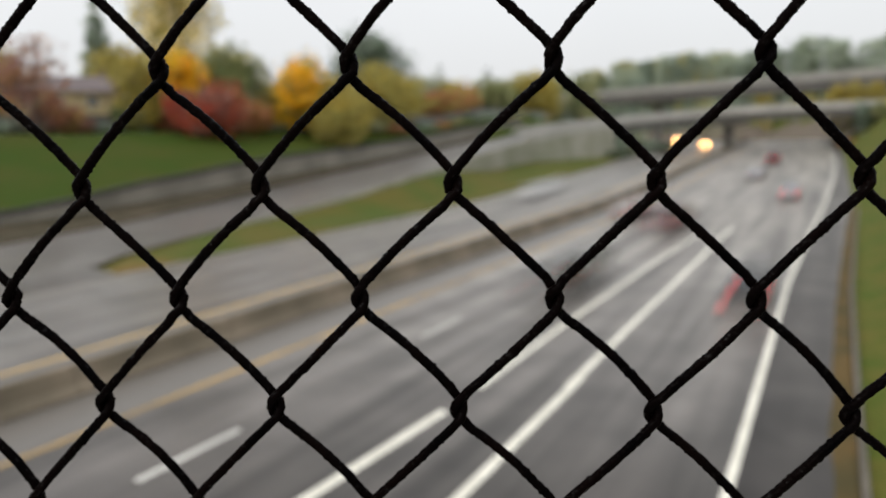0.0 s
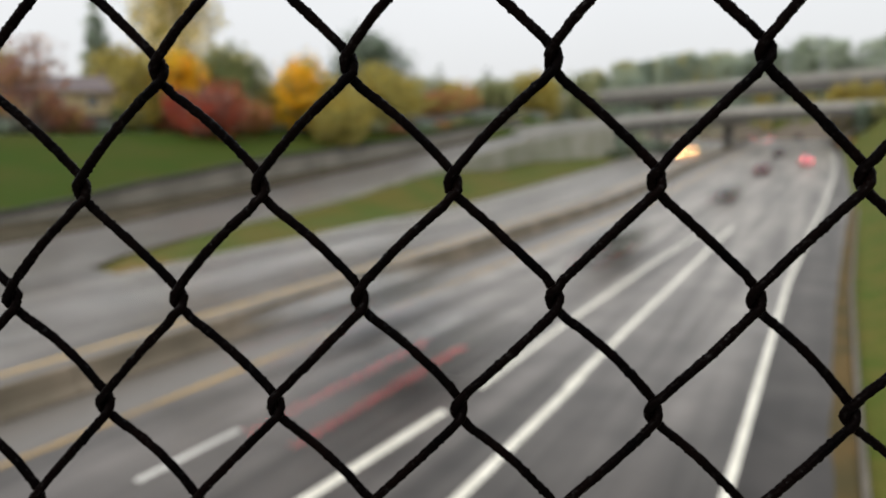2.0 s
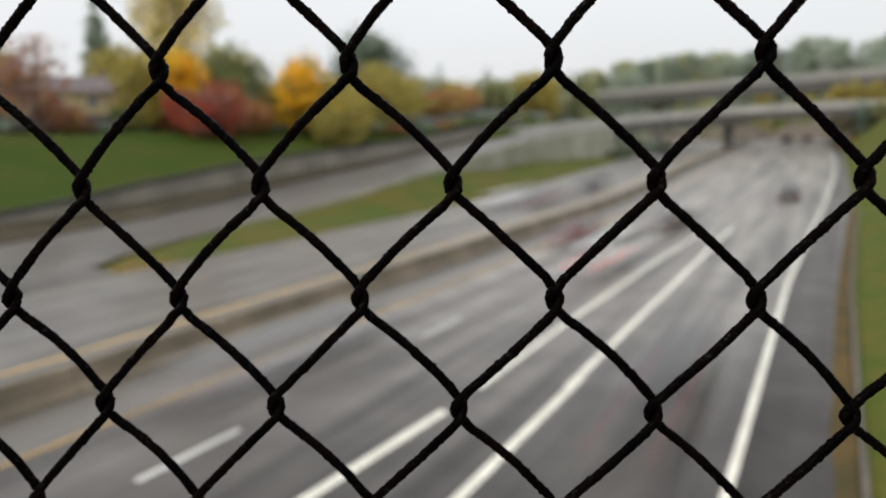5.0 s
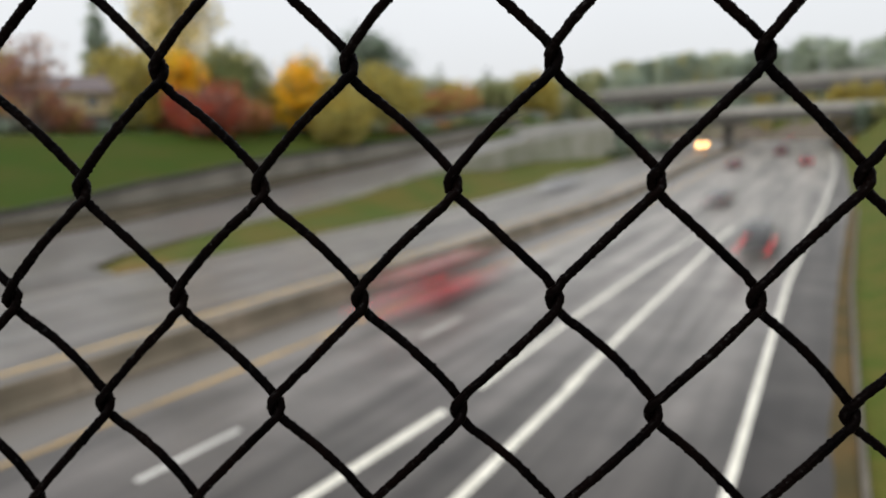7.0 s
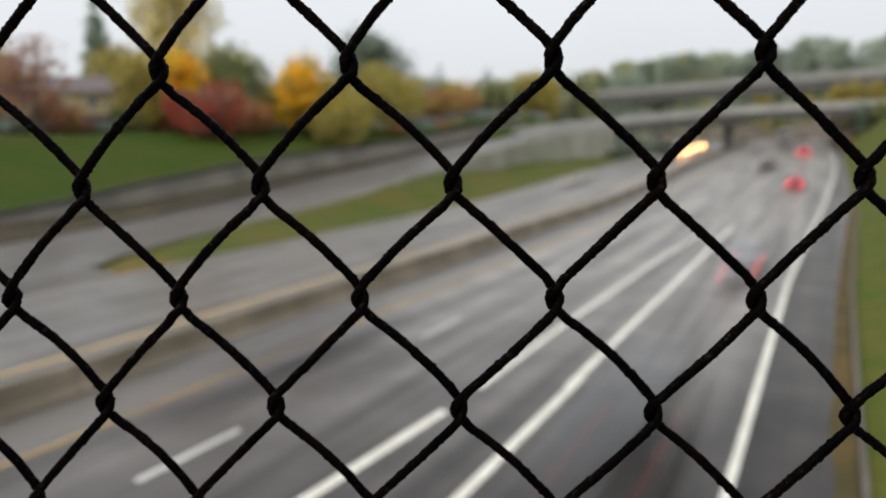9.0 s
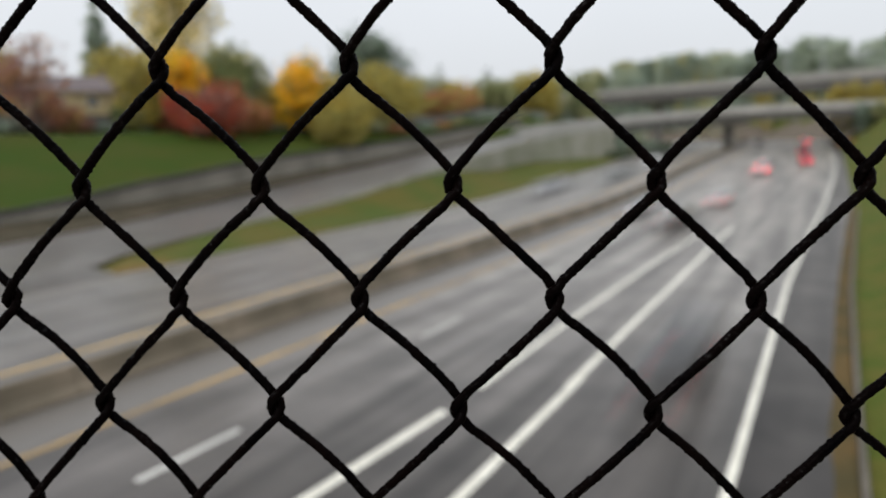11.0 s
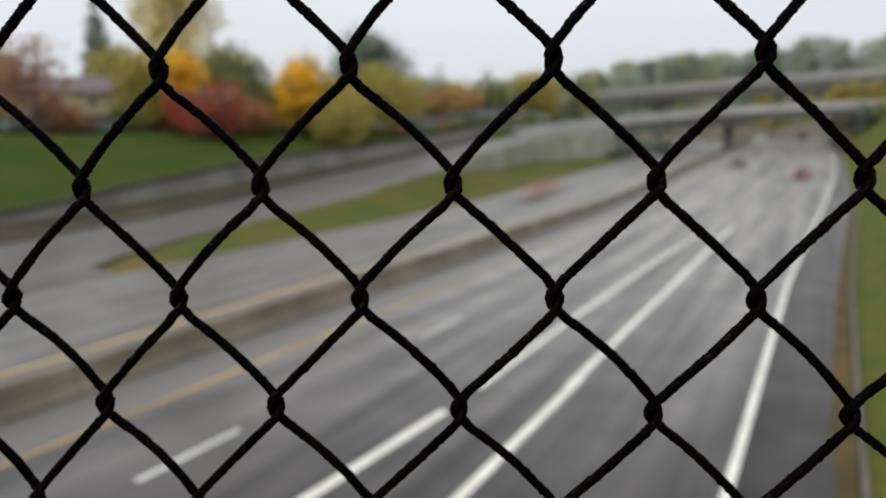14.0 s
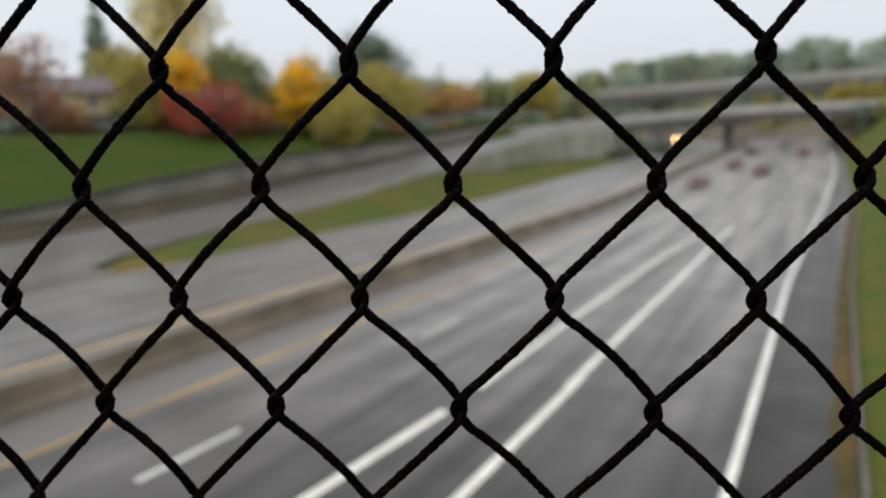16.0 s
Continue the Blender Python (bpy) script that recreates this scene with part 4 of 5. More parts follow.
def house(x, y, turn, w, d, wall_h, roof_h, seed):
    z = ground_z(x, y) - 0.1
    thing = tagged(new("house"), "cream-sided house with a grey-brown pitched roof behind trees", "house")
    thing.matrix_world = pose(x, y, z, 0, 0, turn)
    part("wall", box_bm(-w / 2, w / 2, -d / 2, d / 2, 0, wall_h), SIDING, thing)
    o = 0.5
    verts = [(-w / 2 - o, -d / 2 - o, wall_h), (w / 2 + o, -d / 2 - o, wall_h), (w / 2 + o, d / 2 + o, wall_h), (-w / 2 - o, d / 2 + o, wall_h), (-w / 2 - o, 0, wall_h + roof_h), (w / 2 + o, 0, wall_h + roof_h)]
    roof = part("roof", mesh_of("roof", verts, [(0, 1, 5, 4), (2, 3, 4, 5), (0, 4, 3), (1, 2, 5), (3, 2, 1, 0)], SHINGLE), None, thing, "grey-brown shingle roof")
    part("chimney", box_bm(w * 0.2, w * 0.2 + 0.9, 0.3, 1.1, wall_h + roof_h * 0.5, wall_h + roof_h + 0.9, 0.03), CONCRETE, roof)
    for side in (-1, 1):
        for k in range(4):
            cx = -w / 2 + w * (k + 0.5) / 4
            for level in range(1 if wall_h < 4 else 2):
                zc = 1.0 + 2.6 * level
                yy = side * d / 2
                win = part("window", box_bm(cx - 0.62, cx + 0.62, yy - 0.07, yy + 0.07, zc, zc + 1.4, 0.015), TRIM, thing)
                part("pane", box_bm(cx - 0.52, cx + 0.52, yy - 0.085, yy + 0.085, zc + 0.1, zc + 1.3), GLASS_DARK, win, "dark window glass")
    part("door", box_bm(-w * 0.02 - 0.5, -w * 0.02 + 0.5, -d / 2 - 0.08, -d / 2 + 0.02, 0.05, 2.15, 0.02), TRIM, thing)


def make_houses():
    house(-89.4, 62.4, 55, 15.5, 9, 5.5, 2.3, 1)
    house(-100, 100, 30, 13, 9, 4.6, 3.0, 2)


GALVANISED = material("galvanised_steel", (0.3, 0.3, 0.3), 0.45, metal=0.6, scale=3, amount=0.3, grain=0.06)


def street_lamp(x, y, z, turn):
    thing = tagged(new("street_lamp"), "tall pale steel lamp post standing on the overpass", "street lamp", group="lamp posts on the overpass")
    thing.matrix_world = pose(x, y, z, 0, 0, turn)
    v, f = tube([Vector((0, 0, 0)), Vector((0, 0, 0.5)), Vector((0, 0, 8.6))], [0.2, 0.15, 0.09], 10)
    part("pole", mesh_of("pole", v, f, GALVANISED, True), None, thing)
    v, f = tube([Vector((0, 0, 8.5)), Vector((0.5, 0, 8.95)), Vector((1.8, 0, 9.1))], [0.06, 0.05, 0.045], 8)
    part("arm", mesh_of("arm", v, f, GALVANISED, True), None, thing)
    part("lamp_head", box_bm(1.7, 2.35, -0.15, 0.15, 9.0, 9.18, 0.05), GALVANISED, thing)
    part("base_plate", box_bm(-0.25, 0.25, -0.25, 0.25, 0.0, 0.05, 0.01), GALVANISED, thing)


def make_street_lamps():
    for x, y in ((-10.0, 180.9), (-2.6, 178.4)):
        street_lamp(x, y, 18.05, 70)


# ---- vehicles ----
PAINT = {
    "silver": material("silver_paint", (0.42, 0.43, 0.45), 0.3, metal=0.4, coat=0.6, scale=1, amount=0.2, grain=0.04),
    "white": material("white_paint", (0.78, 0.78, 0.77), 0.3, coat=0.6, scale=1, amount=0.15, grain=0.03),
    "black": material("black_paint", (0.018, 0.018, 0.02), 0.25, coat=0.7, scale=1, amount=0.2, grain=0.05),
    "grey": material("grey_paint", (0.11, 0.11, 0.115), 0.3, coat=0.6, metal=0.3, scale=1, amount=0.2, grain=0.05),
    "red": material("red_paint", (0.38, 0.03, 0.04), 0.3, coat=0.6, scale=1, amount=0.2, grain=0.05),
    "maroon": material("maroon_paint", (0.13, 0.02, 0.03), 0.3, coat=0.6, scale=1, amount=0.2, grain=0.05),
    "blue": material("blue_paint", (0.08, 0.10, 0.25), 0.3, coat=0.6, scale=1, amount=0.2, grain=0.05),
    "green": material("dark_green_paint", (0.04, 0.07, 0.06), 0.3, coat=0.6, scale=1, amount=0.2, grain=0.05),
    "beige": material("beige_paint", (0.45, 0.40, 0.31), 0.35, coat=0.5, scale=1, amount=0.2, grain=0.05),
    "yellow": material("yellow_paint", (0.65, 0.42, 0.05), 0.35, coat=0.5, scale=1, amount=0.2, grain=0.05),
    "orange": material("orange_paint", (0.42, 0.15, 0.035), 0.35, coat=0.5, scale=1, amount=0.2, grain=0.05),
}
CAR_GLASS = material("tinted_car_glass", (0.02, 0.022, 0.025), 0.06, scale=1, amount=0.2, grain=0.03, spec=0.6)
RUBBER = material("tyre_rubber", (0.02, 0.02, 0.02), 0.85, scale=6, amount=0.5, grain=0.2)
ALLOY = material("alloy_rim", (0.45, 0.45, 0.46), 0.35, metal=0.8, scale=6, amount=0.3, grain=0.06)
DARK_TRIM = material("dark_plastic_trim", (0.03, 0.03, 0.03), 0.6, scale=5, amount=0.4, grain=0.1)
TAIL = {"off": material("red_lamp_lens", (0.35, 0.015, 0.02), 0.2, coat=0.5, scale=4, amount=0.2, grain=0.05, emit=0.25, glow=(1.0, 0.03, 0.05)),
        "tail": material("lit_red_tail_lamp", (0.4, 0.02, 0.02), 0.2, coat=0.5, scale=4, amount=0.2, grain=0.05, emit=2.9, glow=(1.0, 0.06, 0.08)),
        "brake": material("lit_red_brake_lamp", (0.5, 0.02, 0.03), 0.2, coat=0.5, scale=4, amount=0.2, grain=0.05, emit=13.0, glow=(1.0, 0.055, 0.075))}
HEAD = {"off": material("clear_headlamp_lens", (0.6, 0.6, 0.58), 0.15, coat=0.5, scale=4, amount=0.2, grain=0.05),
        "on": material("lit_warm_headlamp", (0.8, 0.7, 0.55), 0.15, coat=0.5, scale=4, amount=0.2, grain=0.05, emit=38.0, glow=(1.0, 0.46, 0.15)),
        "dim": material("dipped_warm_headlamp", (0.8, 0.7, 0.55), 0.15, coat=0.5, scale=4, amount=0.2, grain=0.05, emit=10.0, glow=(1.0, 0.58, 0.28))}

# length, width, sill, and body line: (y from rear 0 to nose 1, half width share, top of the body)
SHAPES = {
    "car": dict(length=4.6, width=1.82, belt=0.93, roof=1.45, hood=0.80, cabin=(0.10, 0.24, 0.58, 0.76), wheel=0.33, axles=(0.20, 0.80), boot=0.98),
    "suv": dict(length=4.8, width=1.92, belt=1.08, roof=1.78, hood=1.05, cabin=(0.01, 0.05, 0.60, 0.76), wheel=0.37, axles=(0.19, 0.80), boot=1.06),
    "van": dict(length=5.1, width=1.98, belt=1.08, roof=1.82, hood=0.98, cabin=(0.01, 0.04, 0.68, 0.87), wheel=0.35, axles=(0.19, 0.81), boot=1.06),
    "hatchback": dict(length=4.1, width=1.76, belt=0.95, roof=1.48, hood=0.86, cabin=(0.02, 0.12, 0.58, 0.78), wheel=0.32, axles=(0.18, 0.81), boot=0.95),
    "pickup_truck": dict(length=5.6, width=1.98, belt=1.10, roof=1.85, hood=1.12, cabin=(0.36, 0.39, 0.60, 0.72), wheel=0.39, axles=(0.20, 0.80), boot=1.02),
}
MESHES = {}


def cached(key, build):
    if key not in MESHES:
        MESHES[key] = build()
    return MESHES[key]


def car_body(s, mat):
    """Lofted lower body: rounded tail, flanks with wheel-arch tuck, bonnet and nose."""
    L, W = s["length"], s["width"]
    stations = [(0.0, 0.80, 0.42, s["boot"] - 0.22), (0.012, 0.90, 0.30, s["boot"] - 0.07), (0.04, 0.96, 0.24, s["boot"]), (0.12, 0.99, 0.22, s["boot"] + 0.01), (0.3, 1.0, 0.2, s["belt"]), (0.55, 1.0, 0.2, s["belt"]),
                (0.74, 1.0, 0.21, s["belt"] - 0.02), (0.80, 0.99, 0.22, (s["belt"] + s["hood"]) / 2), (0.92, 0.96, 0.23, s["hood"]), (0.975, 0.9, 0.27, s["hood"] - 0.1), (1.0, 0.78, 0.4, s["hood"] - 0.26)]
    sections = []
    for t, w, lo, hi in stations:
        y, h = (t - 0.5) * L, W / 2 * w
        sections.append([(-h * 0.93, y, lo), (-h, y, lo + (hi - lo) * 0.35), (-h * 0.985, y, lo + (hi - lo) * 0.72), (-h * 0.9, y, hi - 0.03), (-h * 0.7, y, hi), (h * 0.7, y, hi), (h * 0.9, y, hi - 0.03), (h * 0.985, y, lo + (hi - lo) * 0.72), (h, y, lo + (hi - lo) * 0.35), (h * 0.93, y, lo)])
    return loft("body", sections, mat)


def cabin_points(s, grow=0.0):
    L, W = s["length"], s["width"]
    r0, r1, f1, f0 = s["cabin"]
    b, t = s["belt"] - 0.02, s["roof"]
    hb, ht = W / 2 * 0.9 + grow, W / 2 * 0.72 + grow
    Y = lambda u: (u - 0.5) * L
    return [(Y(r0) - grow, b, hb), (Y(r1) - grow, t - 0.05 + grow, ht), (Y(r1 + 0.05), t + grow, ht * 0.97), (Y((r1 + f1) / 2), t + 0.03 + grow, ht * 0.98), (Y(f1 - 0.04), t + grow, ht * 0.97), (Y(f1) + grow, t - 0.05 + grow, ht), (Y(f0) + grow, b, hb)]


def car_cabin(s, mat):
    pts = cabin_points(s)
    n = len(pts)
    verts = [(-h, y, z) for y, z, h in pts] + [(h, y, z) for y, z, h in pts]
    faces = [(i, i + 1, n + i + 1, n + i) for i in range(n - 1)] + [tuple(range(n))[::-1], tuple(range(n, 2 * n))]
    return mesh_of("cabin", verts, faces, mat)


def quad_panel(name, corners, normal, depth, mat):
    n = Vector(normal).normalized() * depth
    a = [Vector(c) for c in corners]
    verts = [p - n for p in a] + [p + n for p in a]
    faces = [(0, 1, 2, 3), (7, 6, 5, 4), (0, 4, 5, 1), (1, 5, 6, 2), (2, 6, 7, 3), (3, 7, 4, 0)]
    return mesh_of(name, verts, faces, mat)


def car_windows(s):
    p = cabin_points(s)
    out = []
    for name, lo, hi in (("rear_window", p[0], p[1]), ("windshield", p[6], p[5])):
        a, b = Vector(lo), Vector(hi)
        y0, z0, h0 = a.lerp(b, 0.12)
        y1, z1, h1 = a.lerp(b, 0.93)
        d = Vector((0, -(z1 - z0), (y1 - y0))) if name == "rear_window" else Vector((0, (z1 - z0), -(y1 - y0)))
        out.append((name, quad_panel(name, [(-h0 * 0.9, y0, z0), (h0 * 0.9, y0, z0), (h1 * 0.9, y1, z1), (-h1 * 0.9, y1, z1)], d, 0.012, CAR_GLASS)))
    for side in (-1, 1):
        def at(u, v):
            lo, hi = Vector(p[0]).lerp(Vector(p[6]), u), Vector(p[1]).lerp(Vector(p[5]), u)
            y, z, h = lo.lerp(hi, v)
            return (side * h, y, z)
        for u0, u1 in ((0.10, 0.5), (0.53, 0.9)):
            out.append(("side_window", quad_panel("side_window", [at(u0, 0.14), at(u1, 0.14), at(u1 - 0.01, 0.86), at(u0 + 0.01, 0.86)], (side, 0, 0.25), 0.012, CAR_GLASS)))
    return out


def wheel_mesh(r, w):
    verts, faces = [], []
    prof = [(-w / 2, r * 0.62), (-w / 2, r * 0.9), (-w * 0.36, r), (w * 0.36, r), (w / 2, r * 0.9), (w / 2, r * 0.62)]
    n = 18
    for k in range(n):
        a = 2 * math.pi * k / n
        verts += [(x, math.cos(a) * q, math.sin(a) * q) for x, q in prof]
    m = len(prof)
    for k in range(n):
        k2 = (k + 1) % n
        faces += [(k * m + j, k * m + (j + 1) % m, k2 * m + (j + 1) % m, k2 * m + j) for j in range(m)]
    return mesh_of("tyre", verts, faces, RUBBER)


def rim_mesh(r, w):
    v, f = tube([Vector((-w * 0.42, 0, 0)), Vector((-w * 0.36, 0, 0)), Vector((w * 0.36, 0, 0)), Vector((w * 0.42, 0, 0))], [r * 0.3, r * 0.63, r * 0.63, r * 0.3], 14)
    return mesh_of("rim", v, f, ALLOY)


def bm_mesh(name, bm, mat):
    me = bpy.data.meshes.new(name)
    bm.to_mesh(me)
    bm.free()
    me.materials.append(mat)
    return me


WORDS = {"silver": "silver", "white": "white", "black": "black", "grey": "dark grey", "red": "red", "maroon": "dark maroon", "blue": "blue", "green": "dark green", "beige": "beige", "yellow": "yellow", "orange": "orange"}


def put(name, mesh, parent, location=(0, 0, 0)):
    ob = new(name, mesh)
    ob.parent = parent
    ob.location = location
    return ob


def vehicle(kind, colour, tail="off", head="off"):
    if kind in ("box_truck", "bus", "semi_truck"):
        return long_vehicle(kind, colour, tail, head)
    s = SHAPES[kind]
    L, W = s["length"], s["width"]
    lit = {"off": "", "tail": " with lit tail lamps", "brake": " with bright brake lamps"}[tail] or {"off": "", "on": " with bright headlamps", "dim": " with dipped headlamps"}[head]
    thing = tagged(new(kind), "%s %s on the asphalt%s" % (WORDS[colour], kind.replace("_", " ").replace("suv", "tall estate car"), lit), "van" if kind == "van" else "truck" if kind == "pickup_truck" else "car", group="traffic on the motorway")
    put("body", cached((kind, "body", colour), lambda: car_body(s, PAINT[colour])), thing)
    put("cabin", cached((kind, "cabin", colour), lambda: car_cabin(s, PAINT[colour])), thing)
    for i, (name, me) in enumerate(cached((kind, "windows"), lambda: car_windows(s))):
        put(name, me, thing)
    r = s["wheel"]
    for ax in s["axles"]:
        for side in (-1, 1):
            w = put("wheel", cached((kind, "tyre"), lambda: wheel_mesh(r, 0.22)), thing, (side * (W / 2 - 0.12), (ax - 0.5) * L, r))
            put("rim", cached((kind, "rim"), lambda: rim_mesh(r, 0.24)), w)
    for side in (-1, 1):
        zt = s["boot"] - 0.24
        tall = 0.27 if kind in ("suv", "van", "pickup_truck") else 0.15
        wide = 0.14 if tall > 0.2 else 0.26
        put("tail_lamp", cached((kind, "tail", tail, tall), lambda: bm_mesh("tail_lamp", box_bm(-wide / 2, wide / 2, -0.05, 0.05, -tall / 2, tall / 2, 0.025), TAIL[tail])), thing, (side * (W / 2 * 0.84 - wide / 2 + 0.02), -L / 2 + 0.005, zt))
        put("headlamp", cached((kind, "head", head), lambda: bm_mesh("headlamp", box_bm(-0.27, 0.27, -0.07, 0.07, -0.17, 0.17, 0.05), HEAD[head])), thing, (side * (W / 2 * 0.68), L / 2 - 0.06, s["hood"] - 0.2))
    if tail == "brake":
        r0, r1 = s["cabin"][:2]
        put("high_brake_lamp", cached((kind, "high"), lambda: bm_mesh("high_brake_lamp", box_bm(-0.16, 0.16, -0.03, 0.03, -0.025, 0.025, 0.01), TAIL["brake"])), thing, (0, (r0 * 0.25 + r1 * 0.75 - 0.5) * L - 0.05, s["belt"] * 0.25 + s["roof"] * 0.75))
    put("rear_bumper", cached((kind, "rear_bumper"), lambda: bm_mesh("rear_bumper", box_bm(-W * 0.43, W * 0.43, -0.08, 0.08, -0.1, 0.1, 0.03), DARK_TRIM)), thing, (0, -L / 2 + 0.03, 0.42))
    put("front_bumper", cached((kind, "front_bumper"), lambda: bm_mesh("front_bumper", box_bm(-W * 0.42, W * 0.42, -0.07, 0.07, -0.1, 0.1, 0.03), DARK_TRIM)), thing, (0, L / 2 - 0.02, 0.38))
    return thing


LONG = {"box_truck": (8.0, 2.45, 3.5), "bus": (11.5, 2.55, 3.1), "semi_truck": (16.0, 2.55, 4.2)}


def long_vehicle(kind, colour, tail, head):
    L, W, H = LONG[kind]
    thing = tagged(new(kind), "%s %s driving on the asphalt" % (WORDS[colour], {"box_truck": "box truck with a tall cargo body", "bus": "long single-deck bus", "semi_truck": "articulated lorry with a tall trailer"}[kind]), "bus" if kind == "bus" else "truck", group="traffic on the motorway")
    cab = 0 if kind == "bus" else 2.1
    floor = 0.35 if kind == "bus" else 1.0
    put("cargo_body" if cab else "body", cached((kind, "box", colour), lambda: bm_mesh("box", box_bm(-W / 2, W / 2, -L / 2, L / 2 - cab - (0.25 if cab else 0), floor, H, 0.07), PAINT[colour])), thing)
    put("chassis", cached((kind, "chassis"), lambda: bm_mesh("chassis", box_bm(-W * 0.3, W * 0.3, -L / 2 + 0.1, L / 2 - 0.3, 0.45, max(floor, 0.5) + 0.05, 0.04), DARK_TRIM)), thing)
    if cab:
        put("cab", cached((kind, "cab"), lambda: bm_mesh("cab", box_bm(-W * 0.46, W * 0.46, L / 2 - cab, L / 2, 0.6, min(H, 2.7), 0.18, 3), PAINT["white"])), thing)
        put("windshield", cached((kind, "screen"), lambda: bm_mesh("windshield", box_bm(-W * 0.4, W * 0.4, L / 2 - 0.04, L / 2 + 0.02, 1.6, 2.4, 0.02), CAR_GLASS)), thing)
        put("door_panel", cached((kind, "doors", colour), lambda: bm_mesh("door_panel", box_bm(-W * 0.46, W * 0.46, -L / 2 - 0.03, -L / 2 + 0.02, floor + 0.1, H - 0.12, 0.02), PAINT[colour])), thing)
    else:
        for side in (-1, 1):
            for k in range(7):
                put("side_window", cached((kind, "pane"), lambda: bm_mesh("side_window", box_bm(-0.02, 0.02, -0.68, 0.68, -0.42, 0.42, 0.015), CAR_GLASS)), thing, (side * W / 2, -L / 2 + 1.2 + 1.5 * k, 2.1))
        put("rear_window", cached((kind, "rear"), lambda: bm_mesh("rear_window", box_bm(-W * 0.4, W * 0.4, -L / 2 - 0.02, -L / 2 + 0.03, 1.7, 2.6, 0.02), CAR_GLASS)), thing)
        put("windshield", cached((kind, "front"), lambda: bm_mesh("windshield", box_bm(-W * 0.43, W * 0.43, L / 2 - 0.03, L / 2 + 0.02, 1.1, 2.6, 0.02), CAR_GLASS)), thing)
    rows = [-L / 2 + 1.2, -L / 2 + 2.4, L / 2 - 1.2] if kind != "bus" else [-L / 2 + 2.6, L / 2 - 2.5]
    for y in rows:
        for side in (-1, 1):
            w = put("wheel", cached((kind, "tyre"), lambda: wheel_mesh(0.48, 0.3)), thing, (side * (W / 2 - 0.16), y, 0.48))
            put("rim", cached((kind, "rim"), lambda: rim_mesh(0.48, 0.3)), w)
    for side in (-1, 1):
        put("tail_lamp", cached((kind, "tail", tail), lambda: bm_mesh("tail_lamp", box_bm(-0.16, 0.16, -0.05, 0.05, -0.11, 0.11, 0.02), TAIL[tail])), thing, (side * W * 0.4, -L / 2 - 0.02, floor + 0.12))
        put("headlamp", cached((kind, "head", head), lambda: bm_mesh("headlamp", box_bm(-0.17, 0.17, -0.06, 0.06, -0.11, 0.11, 0.03), HEAD[head])), thing, (side * W * 0.36, L / 2, 0.85))
    return thing


# ---- traffic, sped up: a few minutes of it pass in the clip ----
OUT_SPEED, IN_SPEED, RAMP_SPEED = 400.0, 900.0, 560.0
END_OUT, START_OUT = 470.0, -45.0


DRIFT = {
    "slow": [(60, -3.4), (85, -3.3), (105, -2.9), (120, -3.2), (140, -4.3), (160, -5.0)],
    "shoulder": [(60, -2.6), (85, -2.6), (105, -2.3), (120, -2.7), (140, -3.8), (160, -5.0)],
    "middle": [(50, -10.1), (70, -8.9), (90, -8.3), (115, -8.0), (145, -8.0), (180, -9.2)],
    "fast": [(45, -14.3), (80, -13.7), (112, -12.6), (122, -12.4), (147, -13.4), (180, -14.5)],
    "in_fast": [(150, -24.7), (170, -25.0), (185, -28.0), (215, -31.5), (300, -27.0)],
    "in_slow": [(145, -28.4), (160, -30.0), (190, -34.5), (215, -38.0), (300, -33.0), (380, -29.0)],
}


def lane_pose(lane, y):
    x = lambda q: between(DRIFT[lane], q)[0] + bend(q)
    d = Vector((x(y + 1) - x(y - 1), 2.0, road_z(y + 1) - road_z(y - 1)))
    if lane.startswith("in_"):
        d = -d
    return Matrix.Translation((x(y), y, road_z(y) + 0.006)) @ d.to_track_quat("Y", "Z").to_matrix().to_4x4()


def ramp_pose(y):
    """Along the ramp and flyover, towards the camera."""
    if y <= 108:
        rx, rz, lx, lz = ramp_at(y)
        x, z = rx + (lx - rx) * 0.36, rz + (lz - rz) * 0.36 + 0.08
        x2, z2 = (lambda q: (q[0] + (q[2] - q[0]) * 0.36, q[1] + (q[3] - q[1]) * 0.36 + 0.08))(ramp_at(y - 1))
        d = Vector((x2 - x, -1, z2 - z))
        return Matrix.Translation((x, y, z)) @ d.to_track_quat("Y", "Z").to_matrix().to_4x4()
    pts = spline([Vector(p) for p in FLYOVER], 8)
    run = y - 108
    for a, b in zip(pts, pts[1:]):
        step = (b - a).length
        if run <= step:
            p = a.lerp(b, run / step)
            return Matrix.Translation(p + Vector((0, 0, 0.02))) @ (a - b).to_track_quat("Y", "Z").to_matrix().to_4x4()
        run -= step
    p = pts[-1]
    return Matrix.Translation(p) @ (pts[-2] - p).to_track_quat("Y", "Z").to_matrix().to_4x4()


def overpass_pose(run):
    pts = spline([Vector(p) for p in OVERPASS], 8)[::-1]
    for a, b in zip(pts, pts[1:]):
        step = (b - a).length
        if run <= step or b is pts[-1]:
            return Matrix.Translation(a.lerp(b, min(run / step, 1.0)) + Vector((0, 0, 0.02))) @ (b - a).to_track_quat("Y", "Z").to_matrix().to_4x4()
        run -= step


